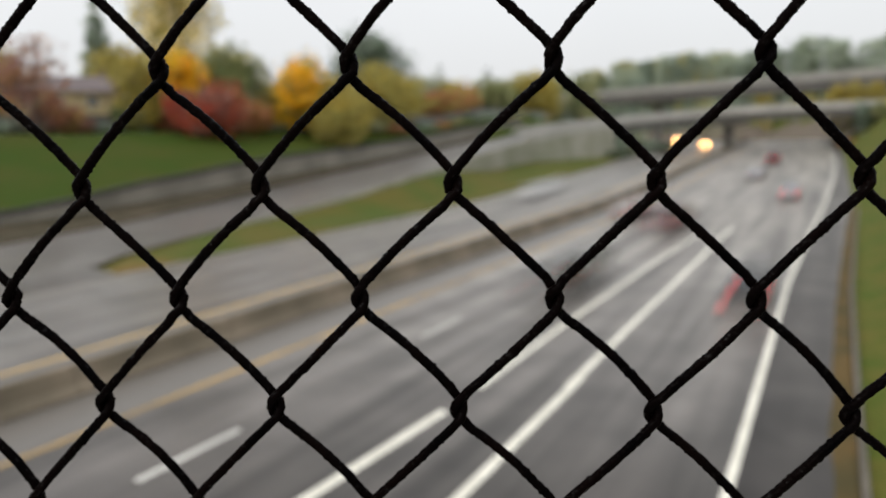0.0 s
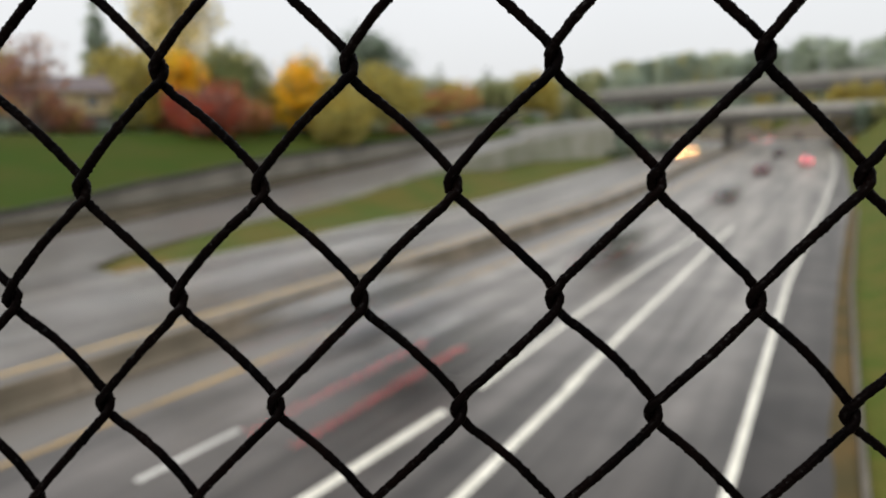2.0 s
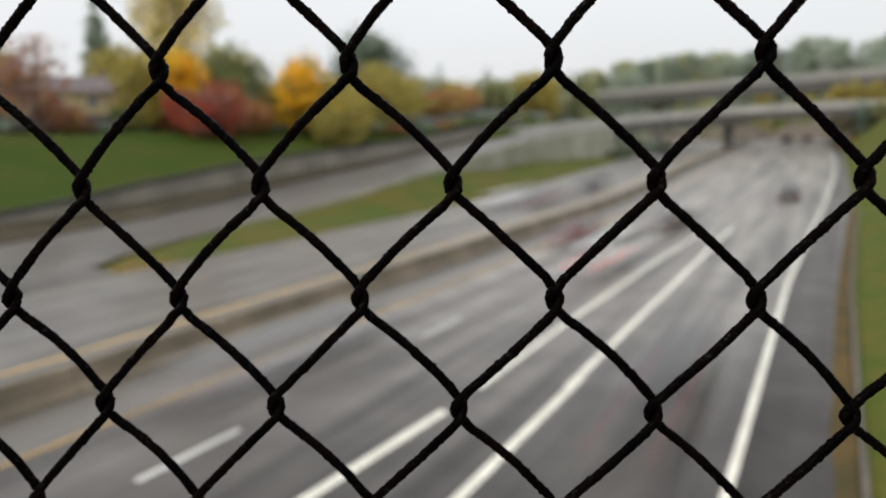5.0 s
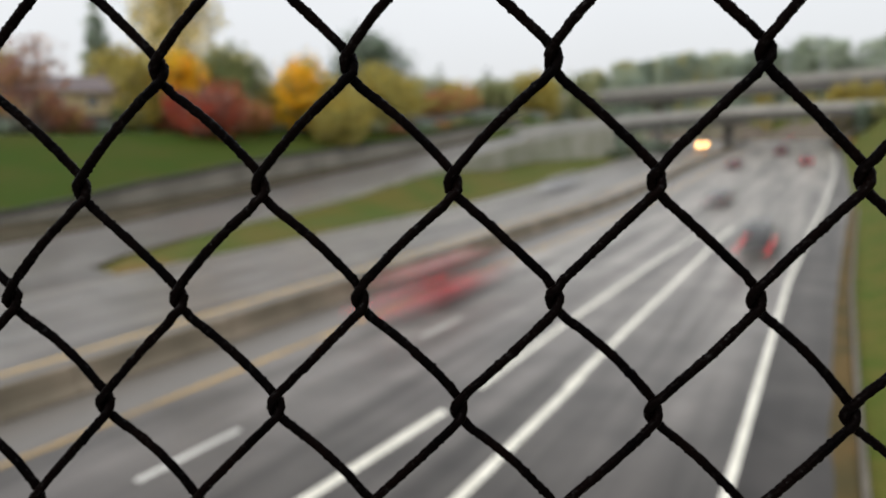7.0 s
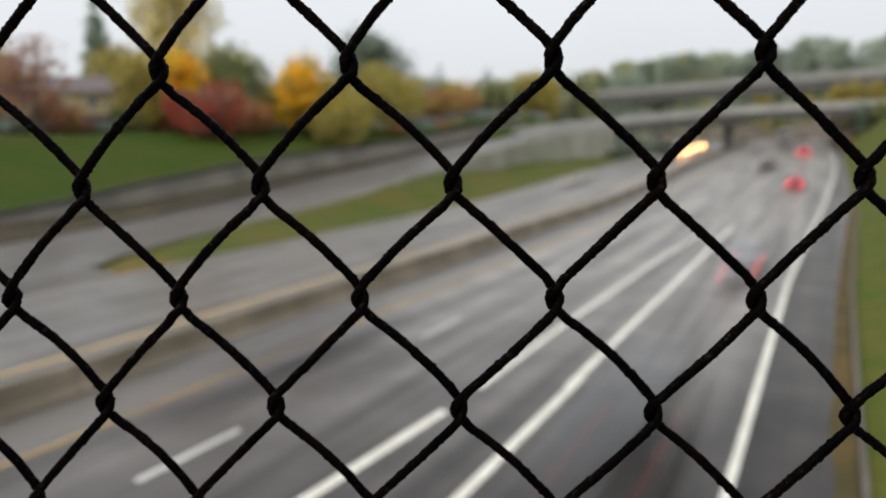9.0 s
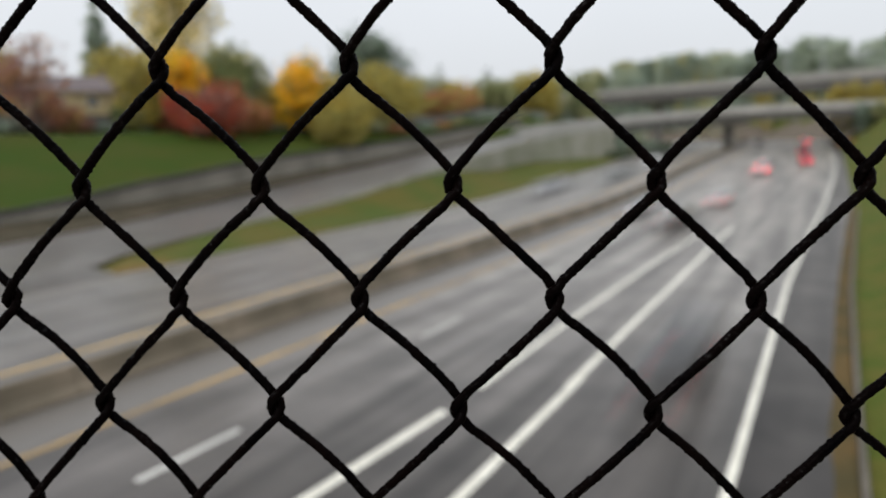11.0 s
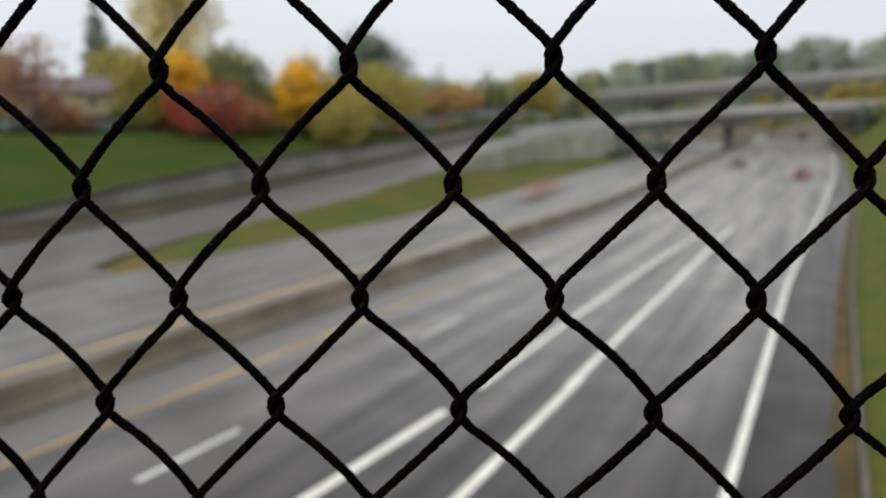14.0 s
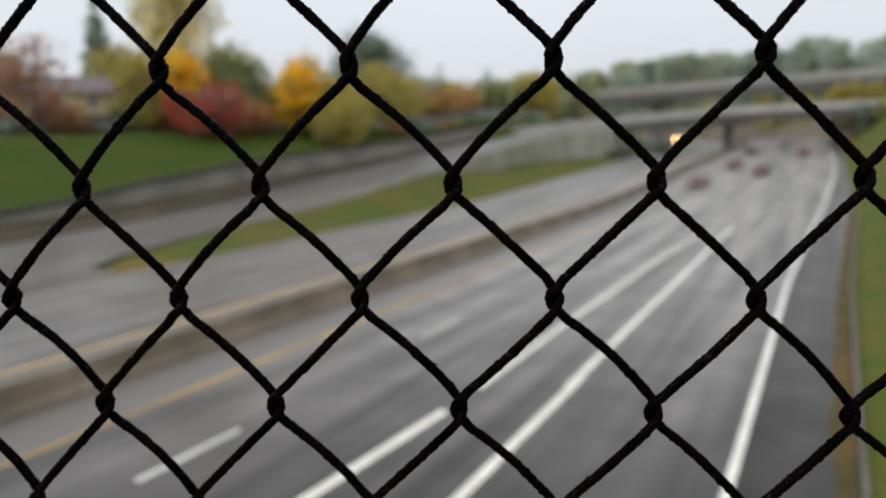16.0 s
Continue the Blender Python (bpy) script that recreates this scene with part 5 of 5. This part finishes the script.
# each one: lane, the time at which it is y metres down the road, kind, colour, tail lamps, headlamps
TRAFFIC = []
TRAFFIC += [
    ("fast", 0, 59.8, "suv", "maroon", "off", "off"),
    ("in_fast", 0, 171.8, "hatchback", "silver", "off", "on"),
    ("in_slow", 0, 76, "van", "white", "off", "off"),
    ("in_slow", 0, 159.4, "car", "white", "off", "on"),
    ("in_slow", 0, 206, "van", "white", "off", "on"),
    ("middle", 0, 31.4, "suv", "black", "off", "off"),
    ("middle", 0, 53.4, "van", "maroon", "off", "off"),
    ("middle", 0, 98.4, "car", "silver", "off", "off"),
    ("middle", 0, 125.1, "van", "maroon", "tail", "off"),
    ("shoulder", 0, 32, "hatchback", "black", "tail", "off"),
    ("slow", 0, 78.9, "car", "silver", "tail", "off"),
    ("fast", 0.5, 98.1, "suv", "maroon", "off", "off"),
    ("fast", 0.5, 150.1, "car", "red", "off", "off"),
    ("in_fast", 0.5, 67, "car", "silver", "off", "off"),
    ("in_fast", 0.5, 99, "suv", "white", "off", "off"),
    ("in_slow", 0.5, 155.9, "van", "yellow", "off", "on"),
    ("in_slow", 0.5, 190.4, "car", "white", "off", "dim"),
    ("middle", 0.5, 40.9, "suv", "maroon", "tail", "off"),
    ("middle", 0.5, 131.6, "hatchback", "maroon", "tail", "off"),
    ("slow", 0.5, 63.7, "van", "grey", "off", "off"),
    ("slow", 0.5, 115, "van", "silver", "off", "off"),
    ("fast", 1, 25.5, "van", "grey", "tail", "off"),
    ("fast", 1, 94.9, "car", "maroon", "off", "off"),
    ("fast", 1, 125.3, "van", "white", "tail", "off"),
    ("in_slow", 1, 143.9, "car", "silver", "off", "on"),
    ("middle", 1, 140.8, "car", "red", "off", "off"),
    ("ramp", 1, 73, "car", "white", "off", "off"),
    ("slow", 1, 12, "suv", "silver", "tail", "off"),
    ("fast", 1.5, 43, "car", "red", "tail", "off"),
    ("fast", 1.5, 79.8, "suv", "maroon", "off", "off"),
    ("fast", 1.5, 140, "box_truck", "beige", "off", "off"),
    ("shoulder", 1.5, 25, "suv", "black", "off", "off"),
    ("slow", 1.5, 63.2, "suv", "white", "brake", "off"),
    ("in_fast", 2, 147.1, "hatchback", "silver", "off", "on"),
    ("in_fast", 2, 30, "van", "white", "off", "off"),
    ("fast", 2, 21, "van", "silver", "off", "off"),
    ("middle", 2, 17, "car", "black", "tail", "off"),
    ("middle", 2, 38.5, "van", "black", "off", "off"),
    ("middle", 2, 74.9, "hatchback", "black", "off", "off"),
    ("middle", 2, 105.2, "car", "maroon", "off", "off"),
    ("middle", 2, 137.8, "hatchback", "black", "off", "off"),
]
TRAFFIC += [
    ("slow", 2, 121.3, "car", "silver", "brake", "off"),
    ("fast", 2.5, 151.9, "car", "white", "off", "off"),
    ("in_fast", 2.5, 143.6, "hatchback", "silver", "off", "on"),
    ("middle", 2.5, 35.5, "suv", "grey", "off", "off"),
    ("middle", 2.5, 69.1, "car", "maroon", "off", "off"),
    ("middle", 2.5, 130.6, "van", "black", "off", "off"),
    ("shoulder", 2.5, 11.5, "car", "silver", "off", "off"),
    ("fast", 3, 16.5, "van", "black", "off", "off"),
    ("fast", 3, 36.6, "car", "grey", "off", "off"),
    ("fast", 3, 124.3, "car", "grey", "off", "off"),
    ("in_fast", 3, 182.7, "suv", "silver", "off", "on"),
    ("in_slow", 3, 46, "van", "white", "off", "off"),
    ("in_slow", 3, 70, "van", "white", "off", "off"),
    ("middle", 3, 48, "suv", "silver", "off", "off"),
    ("middle", 3, 130.7, "suv", "white", "off", "off"),
    ("ramp", 3, 138, "car", "white", "off", "off"),
    ("slow", 3, 16, "suv", "black", "tail", "off"),
    ("slow", 3, 35.6, "suv", "grey", "tail", "off"),
    ("slow", 3, 78.7, "car", "silver", "tail", "off"),
    ("slow", 3, 110.1, "suv", "red", "tail", "off"),
    ("slow", 3, 151.4, "suv", "red", "brake", "off"),
    ("fast", 3.5, 88, "semi_truck", "grey", "tail", "off"),
    ("fast", 3.5, 138.2, "suv", "maroon", "off", "off"),
    ("middle", 3.5, 48.9, "suv", "white", "off", "off"),
    ("middle", 3.5, 88.5, "hatchback", "maroon", "off", "off"),
    ("middle", 3.5, 147.3, "car", "maroon", "off", "off"),
    ("ramp", 3.5, 64, "van", "red", "off", "off"),
    ("shoulder", 3.5, 27, "car", "blue", "off", "off"),
    ("fast", 4, 150, "suv", "maroon", "off", "off"),
    ("in_slow", 4, 42.4, "van", "white", "off", "off"),
    ("in_slow", 4, 206, "hatchback", "silver", "off", "on"),
    ("middle", 4, 112.9, "car", "white", "off", "off"),
    ("middle", 4, 145.6, "car", "maroon", "off", "off"),
    ("slow", 4, 16.7, "van", "white", "off", "off"),
    ("slow", 4, 47.4, "suv", "black", "brake", "off"),
    ("slow", 4, 71.3, "car", "grey", "brake", "off"),
    ("fast", 4.5, 71.3, "van", "grey", "off", "off"),
    ("in_fast", 4.5, 54.8, "car", "maroon", "off", "off"),
    ("in_fast", 4.5, 162.5, "car", "black", "off", "dim"),
    ("in_slow", 4.5, 80.6, "car", "grey", "off", "off"),
]
TRAFFIC += [
    ("middle", 4.5, 81.5, "car", "white", "off", "off"),
    ("middle", 4.5, 179.9, "van", "black", "off", "off"),
    ("slow", 4.5, 108.6, "car", "grey", "off", "off"),
    ("slow", 4.5, 165.3, "hatchback", "maroon", "tail", "off"),
    ("fast", 4.6, 59.7, "car", "green", "off", "off"),
    ("middle", 4.6, 35.6, "car", "maroon", "tail", "off"),
    ("middle", 4.9, 144.9, "pickup_truck", "black", "off", "off"),
    ("fast", 5, 45.2, "car", "maroon", "off", "off"),
    ("in_fast", 5, 66.6, "car", "maroon", "off", "off"),
    ("in_fast", 5, 82.6, "suv", "grey", "off", "off"),
    ("in_slow", 5, 66, "suv", "white", "off", "off"),
    ("middle", 5, 37.5, "suv", "white", "tail", "off"),
    ("middle", 5, 53.8, "car", "black", "off", "off"),
    ("overpass", 5, 90, "car", "silver", "off", "off"),
    ("slow", 5, 77.5, "hatchback", "grey", "off", "off"),
    ("slow", 5, 187.6, "suv", "maroon", "off", "off"),
    ("fast", 5.1, 56.9, "hatchback", "silver", "off", "off"),
    ("slow", 5.1, 59.3, "car", "grey", "off", "off"),
    ("ramp", 5.2, 80, "car", "silver", "off", "off"),
    ("middle", 5.4, 113.6, "van", "grey", "off", "off"),
    ("fast", 5.5, 121.7, "car", "silver", "tail", "off"),
    ("in_fast", 5.5, 34.9, "car", "grey", "off", "off"),
    ("in_fast", 5.5, 145.8, "car", "silver", "off", "dim"),
    ("in_slow", 5.5, 96.3, "suv", "blue", "off", "off"),
    ("in_slow", 5.5, 162.9, "suv", "white", "off", "off"),
    ("middle", 5.5, 63.4, "suv", "silver", "off", "off"),
    ("middle", 5.5, 76.4, "car", "grey", "tail", "off"),
    ("slow", 5.5, 132.1, "car", "black", "off", "off"),
    ("slow", 5.5, 182.7, "suv", "silver", "brake", "off"),
    ("fast", 5.6, 63.7, "van", "black", "tail", "off"),
    ("slow", 5.6, 68.5, "pickup_truck", "white", "brake", "off"),
    ("middle", 5.9, 79.6, "van", "silver", "off", "off"),
    ("fast", 6, 47.4, "van", "black", "tail", "off"),
    ("fast", 6, 69.8, "suv", "maroon", "tail", "off"),
    ("in_fast", 6, 132.6, "car", "blue", "off", "off"),
    ("in_fast", 6, 151.3, "car", "black", "off", "dim"),
    ("in_slow", 6, 159.2, "suv", "white", "off", "dim"),
    ("middle", 6, 27.7, "hatchback", "maroon", "tail", "off"),
    ("middle", 6, 74.5, "car", "maroon", "brake", "off"),
    ("slow", 6, 62.9, "suv", "grey", "off", "off"),
]
TRAFFIC += [
    ("slow", 6, 89.3, "hatchback", "black", "brake", "off"),
    ("fast", 6.5, 96.4, "hatchback", "white", "off", "off"),
    ("fast", 6.5, 177.8, "car", "white", "off", "off"),
    ("in_fast", 6.5, 172.1, "suv", "silver", "off", "on"),
    ("in_slow", 6.5, 71, "van", "orange", "off", "off"),
    ("middle", 6.5, 75.2, "car", "grey", "off", "off"),
    ("middle", 6.5, 118.2, "car", "red", "off", "off"),
    ("ramp", 6.5, 76, "van", "white", "off", "off"),
    ("slow", 6.5, 37.5, "car", "maroon", "tail", "off"),
    ("slow", 6.5, 106.4, "suv", "maroon", "brake", "off"),
    ("slow", 6.5, 157.8, "car", "maroon", "off", "off"),
    ("fast", 7, 26.5, "van", "red", "tail", "off"),
    ("fast", 7, 115, "car", "maroon", "off", "off"),
    ("in_fast", 7, 167.4, "suv", "silver", "off", "on"),
    ("in_slow", 7, 81.9, "suv", "silver", "off", "off"),
    ("middle", 7, 71.6, "car", "grey", "off", "off"),
    ("middle", 7, 144, "van", "maroon", "off", "off"),
    ("slow", 7, 45, "van", "black", "tail", "off"),
    ("slow", 7, 121.4, "car", "maroon", "tail", "off"),
    ("fast", 7.5, 112.9, "car", "red", "off", "off"),
    ("in_fast", 7.5, 188.8, "car", "silver", "off", "dim"),
    ("middle", 7.5, 117.1, "car", "maroon", "off", "off"),
    ("middle", 7.5, 178.1, "box_truck", "white", "off", "off"),
    ("ramp", 7.5, 69, "van", "white", "off", "off"),
    ("ramp", 7.5, 172, "van", "white", "off", "off"),
    ("shoulder", 7.5, 8.5, "suv", "silver", "off", "off"),
    ("slow", 7.5, 29.2, "suv", "black", "brake", "off"),
    ("slow", 7.5, 54.6, "car", "black", "brake", "off"),
    ("fast", 8, 46, "suv", "beige", "off", "off"),
    ("fast", 8, 110, "car", "maroon", "off", "off"),
    ("fast", 8, 126, "hatchback", "red", "off", "off"),
    ("in_slow", 8, 67, "van", "red", "off", "off"),
    ("in_slow", 8, 153.7, "suv", "silver", "off", "dim"),
    ("in_slow", 8, 206, "car", "silver", "off", "on"),
    ("middle", 8, 86.5, "car", "maroon", "off", "off"),
    ("middle", 8, 111.8, "car", "white", "off", "off"),
    ("in_slow", 8, 25.5, "van", "orange", "off", "off"),
    ("slow", 8, 4.5, "box_truck", "silver", "off", "off"),
    ("fast", 8.5, 107.9, "suv", "grey", "off", "off"),
    ("in_fast", 8.5, 147.3, "car", "silver", "off", "on"),
    ("in_fast", 8.5, 156.4, "car", "silver", "off", "on"),
]
TRAFFIC += [
    ("in_slow", 8.5, 68.7, "van", "red", "off", "off"),
    ("in_slow", 8.5, 101.6, "car", "orange", "off", "off"),
    ("middle", 8.5, 151, "car", "white", "off", "off"),
    ("slow", 8.5, 140.1, "car", "black", "off", "off"),
    ("shoulder", 8.5, 13.5, "car", "black", "off", "off"),
    ("fast", 9, 16.9, "car", "grey", "off", "off"),
    ("in_fast", 9, 143.7, "van", "silver", "off", "on"),
    ("in_fast", 9, 162.6, "hatchback", "silver", "off", "on"),
    ("in_slow", 9, 88.9, "hatchback", "beige", "off", "off"),
    ("middle", 9, 112.9, "car", "black", "off", "off"),
    ("middle", 9, 177.4, "box_truck", "white", "off", "off"),
    ("slow", 9, 14.5, "van", "black", "off", "off"),
    ("slow", 9, 37.8, "hatchback", "silver", "tail", "off"),
    ("slow", 9, 87.9, "hatchback", "maroon", "brake", "off"),
    ("slow", 9, 141.3, "hatchback", "red", "brake", "off"),
    ("fast", 9.4, 78.5, "pickup_truck", "grey", "tail", "off"),
    ("fast", 9.5, 168.5, "suv", "silver", "off", "off"),
    ("in_fast", 9.5, 81.3, "hatchback", "silver", "off", "off"),
    ("in_fast", 9.5, 139.7, "car", "grey", "off", "off"),
    ("in_slow", 9.5, 32.1, "suv", "grey", "off", "off"),
    ("middle", 9.5, 66.5, "suv", "grey", "off", "off"),
    ("middle", 9.5, 100.7, "van", "silver", "tail", "off"),
    ("slow", 9.5, 40.7, "car", "maroon", "brake", "off"),
    ("slow", 9.5, 141.2, "car", "grey", "tail", "off"),
    ("middle", 9.6, 60.7, "hatchback", "white", "off", "off"),
    ("fast", 10, 36.2, "suv", "black", "off", "off"),
    ("fast", 10, 50.5, "suv", "grey", "off", "off"),
    ("in_fast", 10, 52.7, "hatchback", "grey", "off", "off"),
    ("in_fast", 10, 117.6, "car", "blue", "off", "off"),
    ("in_slow", 10, 59.3, "car", "white", "off", "off"),
    ("in_slow", 10, 129.6, "suv", "black", "off", "off"),
    ("middle", 10, 37.9, "van", "silver", "off", "off"),
    ("middle", 10, 164, "car", "black", "brake", "off"),
    ("slow", 10, 171.7, "suv", "silver", "tail", "off"),
    ("slow", 10, 190, "hatchback", "maroon", "off", "off"),
    ("ramp", 10.3, 60, "bus", "white", "off", "off"),
    ("fast", 10.4, 69.9, "car", "silver", "tail", "off"),
    ("fast", 10.5, 179.6, "hatchback", "silver", "off", "off"),
    ("in_fast", 10.5, 70, "car", "silver", "off", "off"),
    ("in_fast", 10.5, 114.7, "suv", "black", "off", "off"),
    ("in_slow", 10.5, 52.3, "suv", "grey", "off", "off"),
]
TRAFFIC += [
    ("in_slow", 10.5, 121, "suv", "silver", "off", "off"),
    ("middle", 10.5, 123, "suv", "white", "tail", "off"),
    ("middle", 10.5, 150.4, "hatchback", "maroon", "off", "off"),
    ("slow", 10.5, 72.9, "car", "silver", "off", "off"),
    ("slow", 10.5, 143.1, "van", "white", "tail", "off"),
    ("slow", 10.6, 22.1, "car", "white", "brake", "off"),
    ("fast", 10.9, 22.1, "car", "silver", "off", "off"),
    ("slow", 10.9, 104.2, "van", "black", "tail", "off"),
    ("fast", 11, 178.3, "car", "black", "off", "off"),
    ("in_fast", 11, 94.2, "car", "green", "off", "off"),
    ("in_fast", 11, 114.6, "suv", "white", "off", "off"),
    ("in_slow", 11, 79, "van", "silver", "off", "off"),
    ("middle", 11, 71.8, "hatchback", "white", "tail", "off"),
    ("middle", 11, 106, "suv", "white", "brake", "off"),
    ("slow", 11, 21.1, "hatchback", "black", "off", "off"),
    ("slow", 11, 122.5, "car", "maroon", "brake", "off"),
    ("middle", 11.1, 94.2, "suv", "grey", "off", "off"),
    ("fast", 11.5, 115, "car", "maroon", "off", "off"),
    ("in_fast", 11.5, 143.8, "car", "silver", "off", "dim"),
    ("ramp", 11.5, 47, "suv", "white", "off", "off"),
    ("fast", 12, 31, "suv", "silver", "off", "off"),
    ("fast", 12, 112.9, "car", "maroon", "off", "off"),
    ("fast", 12, 194.8, "box_truck", "beige", "off", "off"),
    ("in_slow", 12, 98.8, "suv", "white", "off", "dim"),
    ("middle", 12, 60, "suv", "black", "off", "off"),
    ("middle", 12, 89.7, "suv", "grey", "off", "off"),
    ("middle", 12, 154.6, "car", "black", "off", "off"),
    ("slow", 12, 175.9, "car", "red", "brake", "off"),
    ("fast", 12.5, 94.9, "suv", "maroon", "off", "off"),
    ("fast", 12.5, 146.5, "car", "maroon", "off", "off"),
    ("in_slow", 12.5, 206, "hatchback", "silver", "off", "on"),
    ("middle", 12.5, 130.6, "car", "white", "off", "off"),
    ("slow", 12.5, 63.7, "van", "black", "brake", "off"),
    ("slow", 12.5, 93.9, "van", "silver", "off", "off"),
    ("fast", 13, 43, "van", "maroon", "tail", "off"),
    ("in_fast", 13, 167.2, "suv", "silver", "off", "on"),
    ("middle", 13, 20.6, "car", "black", "tail", "off"),
    ("middle", 13, 85.2, "car", "grey", "off", "off"),
    ("middle", 13, 112.9, "car", "black", "off", "off"),
    ("overpass", 13, 90, "box_truck", "white", "off", "off"),
]
TRAFFIC += [
    ("slow", 13, 11.9, "car", "black", "brake", "off"),
    ("slow", 13, 33.1, "van", "maroon", "brake", "off"),
    ("slow", 13, 79.8, "suv", "grey", "brake", "off"),
    ("slow", 13, 132.5, "van", "maroon", "brake", "off"),
    ("fast", 13.5, 29, "van", "white", "off", "off"),
    ("fast", 13.5, 20.5, "car", "white", "off", "off"),
    ("fast", 13.5, 121.7, "suv", "red", "brake", "off"),
    ("middle", 13.5, 145.7, "car", "white", "off", "off"),
    ("middle", 13.5, 182, "suv", "red", "brake", "off"),
    ("slow", 13.5, 15.5, "suv", "black", "off", "off"),
    ("slow", 13.5, 86, "suv", "white", "off", "off"),
    ("fast", 14, 118.3, "car", "grey", "off", "off"),
    ("in_slow", 14, 75.5, "suv", "orange", "off", "off"),
    ("slow", 14, 99.6, "car", "black", "tail", "off"),
    ("fast", 14.5, 84.6, "van", "maroon", "off", "off"),
    ("fast", 14.5, 149.2, "suv", "red", "brake", "off"),
    ("in_fast", 14.5, 140.2, "van", "silver", "off", "on"),
    ("in_fast", 14.5, 182.5, "van", "silver", "off", "on"),
    ("in_slow", 14.5, 206, "car", "silver", "off", "on"),
    ("middle", 14.5, 132.9, "car", "red", "brake", "off"),
    ("middle", 14.5, 181.4, "suv", "white", "off", "off"),
    ("shoulder", 14.5, 26, "car", "black", "off", "off"),
    ("slow", 14.5, 65, "suv", "black", "brake", "off"),
    ("slow", 14.5, 83, "hatchback", "maroon", "off", "off"),
    ("fast", 15, 99.7, "car", "red", "brake", "off"),
    ("in_fast", 15, 101.7, "van", "white", "off", "dim"),
    ("in_fast", 15, 154.5, "car", "silver", "off", "on"),
    ("in_slow", 15, 66.7, "van", "grey", "off", "off"),
    ("middle", 15, 91.6, "hatchback", "silver", "tail", "off"),
    ("middle", 15, 190.2, "car", "white", "off", "off"),
    ("ramp", 15, 140, "car", "silver", "off", "off"),
    ("shoulder", 15, 21, "car", "maroon", "off", "off"),
    ("fast", 15.5, 186, "suv", "red", "off", "off"),
    ("in_slow", 15.5, 21.1, "car", "white", "off", "off"),
    ("in_slow", 15.5, 31.0, "van", "white", "off", "off"),
    ("in_slow", 15.5, 191, "car", "silver", "off", "on"),
    ("middle", 15.5, 92.1, "car", "black", "tail", "off"),
    ("middle", 15.5, 178.7, "suv", "maroon", "off", "off"),
    ("ramp", 15.5, 36, "van", "white", "off", "off"),
    ("shoulder", 15.5, 106, "suv", "red", "brake", "off"),
    ("fast", 16, 87.9, "hatchback", "maroon", "off", "off"),
]
TRAFFIC += [
    ("fast", 16, 115, "car", "maroon", "off", "off"),
    ("fast", 16, 146.6, "hatchback", "maroon", "off", "off"),
    ("in_slow", 16, 206, "van", "white", "off", "on"),
    ("middle", 16, 105.2, "car", "maroon", "off", "off"),
    ("middle", 16, 176.2, "suv", "white", "off", "off"),
    ("slow", 16, 140.4, "car", "maroon", "off", "off"),
]


def drive(lane, t, y, kind, colour, tail, head, slot_in, slot_out):
    thing = vehicle(kind, colour, tail, head)
    outbound = not (lane.startswith("in_") or lane == "ramp")
    speed = OUT_SPEED if outbound else -IN_SPEED
    if lane == "ramp":
        where, first, last, speed = ramp_pose, 255.0 + 0 * slot_in, -60.0 - slot_out, -RAMP_SPEED
    elif lane == "overpass":
        where, first, last, speed = overpass_pose, 6.0 + slot_in, 240.0 - slot_out, 260.0
    else:
        where = lambda q: lane_pose(lane, q)
        first, last = (START_OUT - slot_in, END_OUT + slot_out) if outbound else (END_OUT + slot_in, START_OUT - slot_out)
    t0, t1 = t + (first - y) / speed, t + (last - y) / speed
    step = 15 if outbound else 40
    times = [q / step for q in range(-4, 16 * step + 5)]
    rows = []
    at = lambda q: where(first if q <= t0 else last if q >= t1 else y + speed * (q - t))
    moving = [q for q in times if t0 - 1.2 / step < q < t1 + 1.2 / step]
    keep = sorted({times[0], *moving, 16.0, *((t0,) if t0 > times[0] else ()), *((t1,) if t1 < 16.0 else ())})
    walk(thing, [(q, at(q)) for q in keep if q <= 16.3])


def motions():
    waiting, gone = {}, {}
    for lane, t, y, kind, colour, tail, head in sorted(TRAFFIC, key=lambda c: c[1]):
        waiting[lane] = waiting.get(lane, 0) + 1
    seen = {}
    for lane, t, y, kind, colour, tail, head in sorted(TRAFFIC, key=lambda c: (c[1], -c[2] if not c[0].startswith("in_") else c[2])):
        k = seen[lane] = seen.get(lane, -1) + 1
        n = waiting[lane]
        drive(lane, t, y, kind, colour, tail, head, 13.0 * k, 13.0 * (n - k))


make_ground()
make_roads()
make_barrier()
make_ramp()
make_bridges()
make_woods()
make_houses()
make_street_lamps()
make_planting()
make_board_fence()
make_fence()
motions()
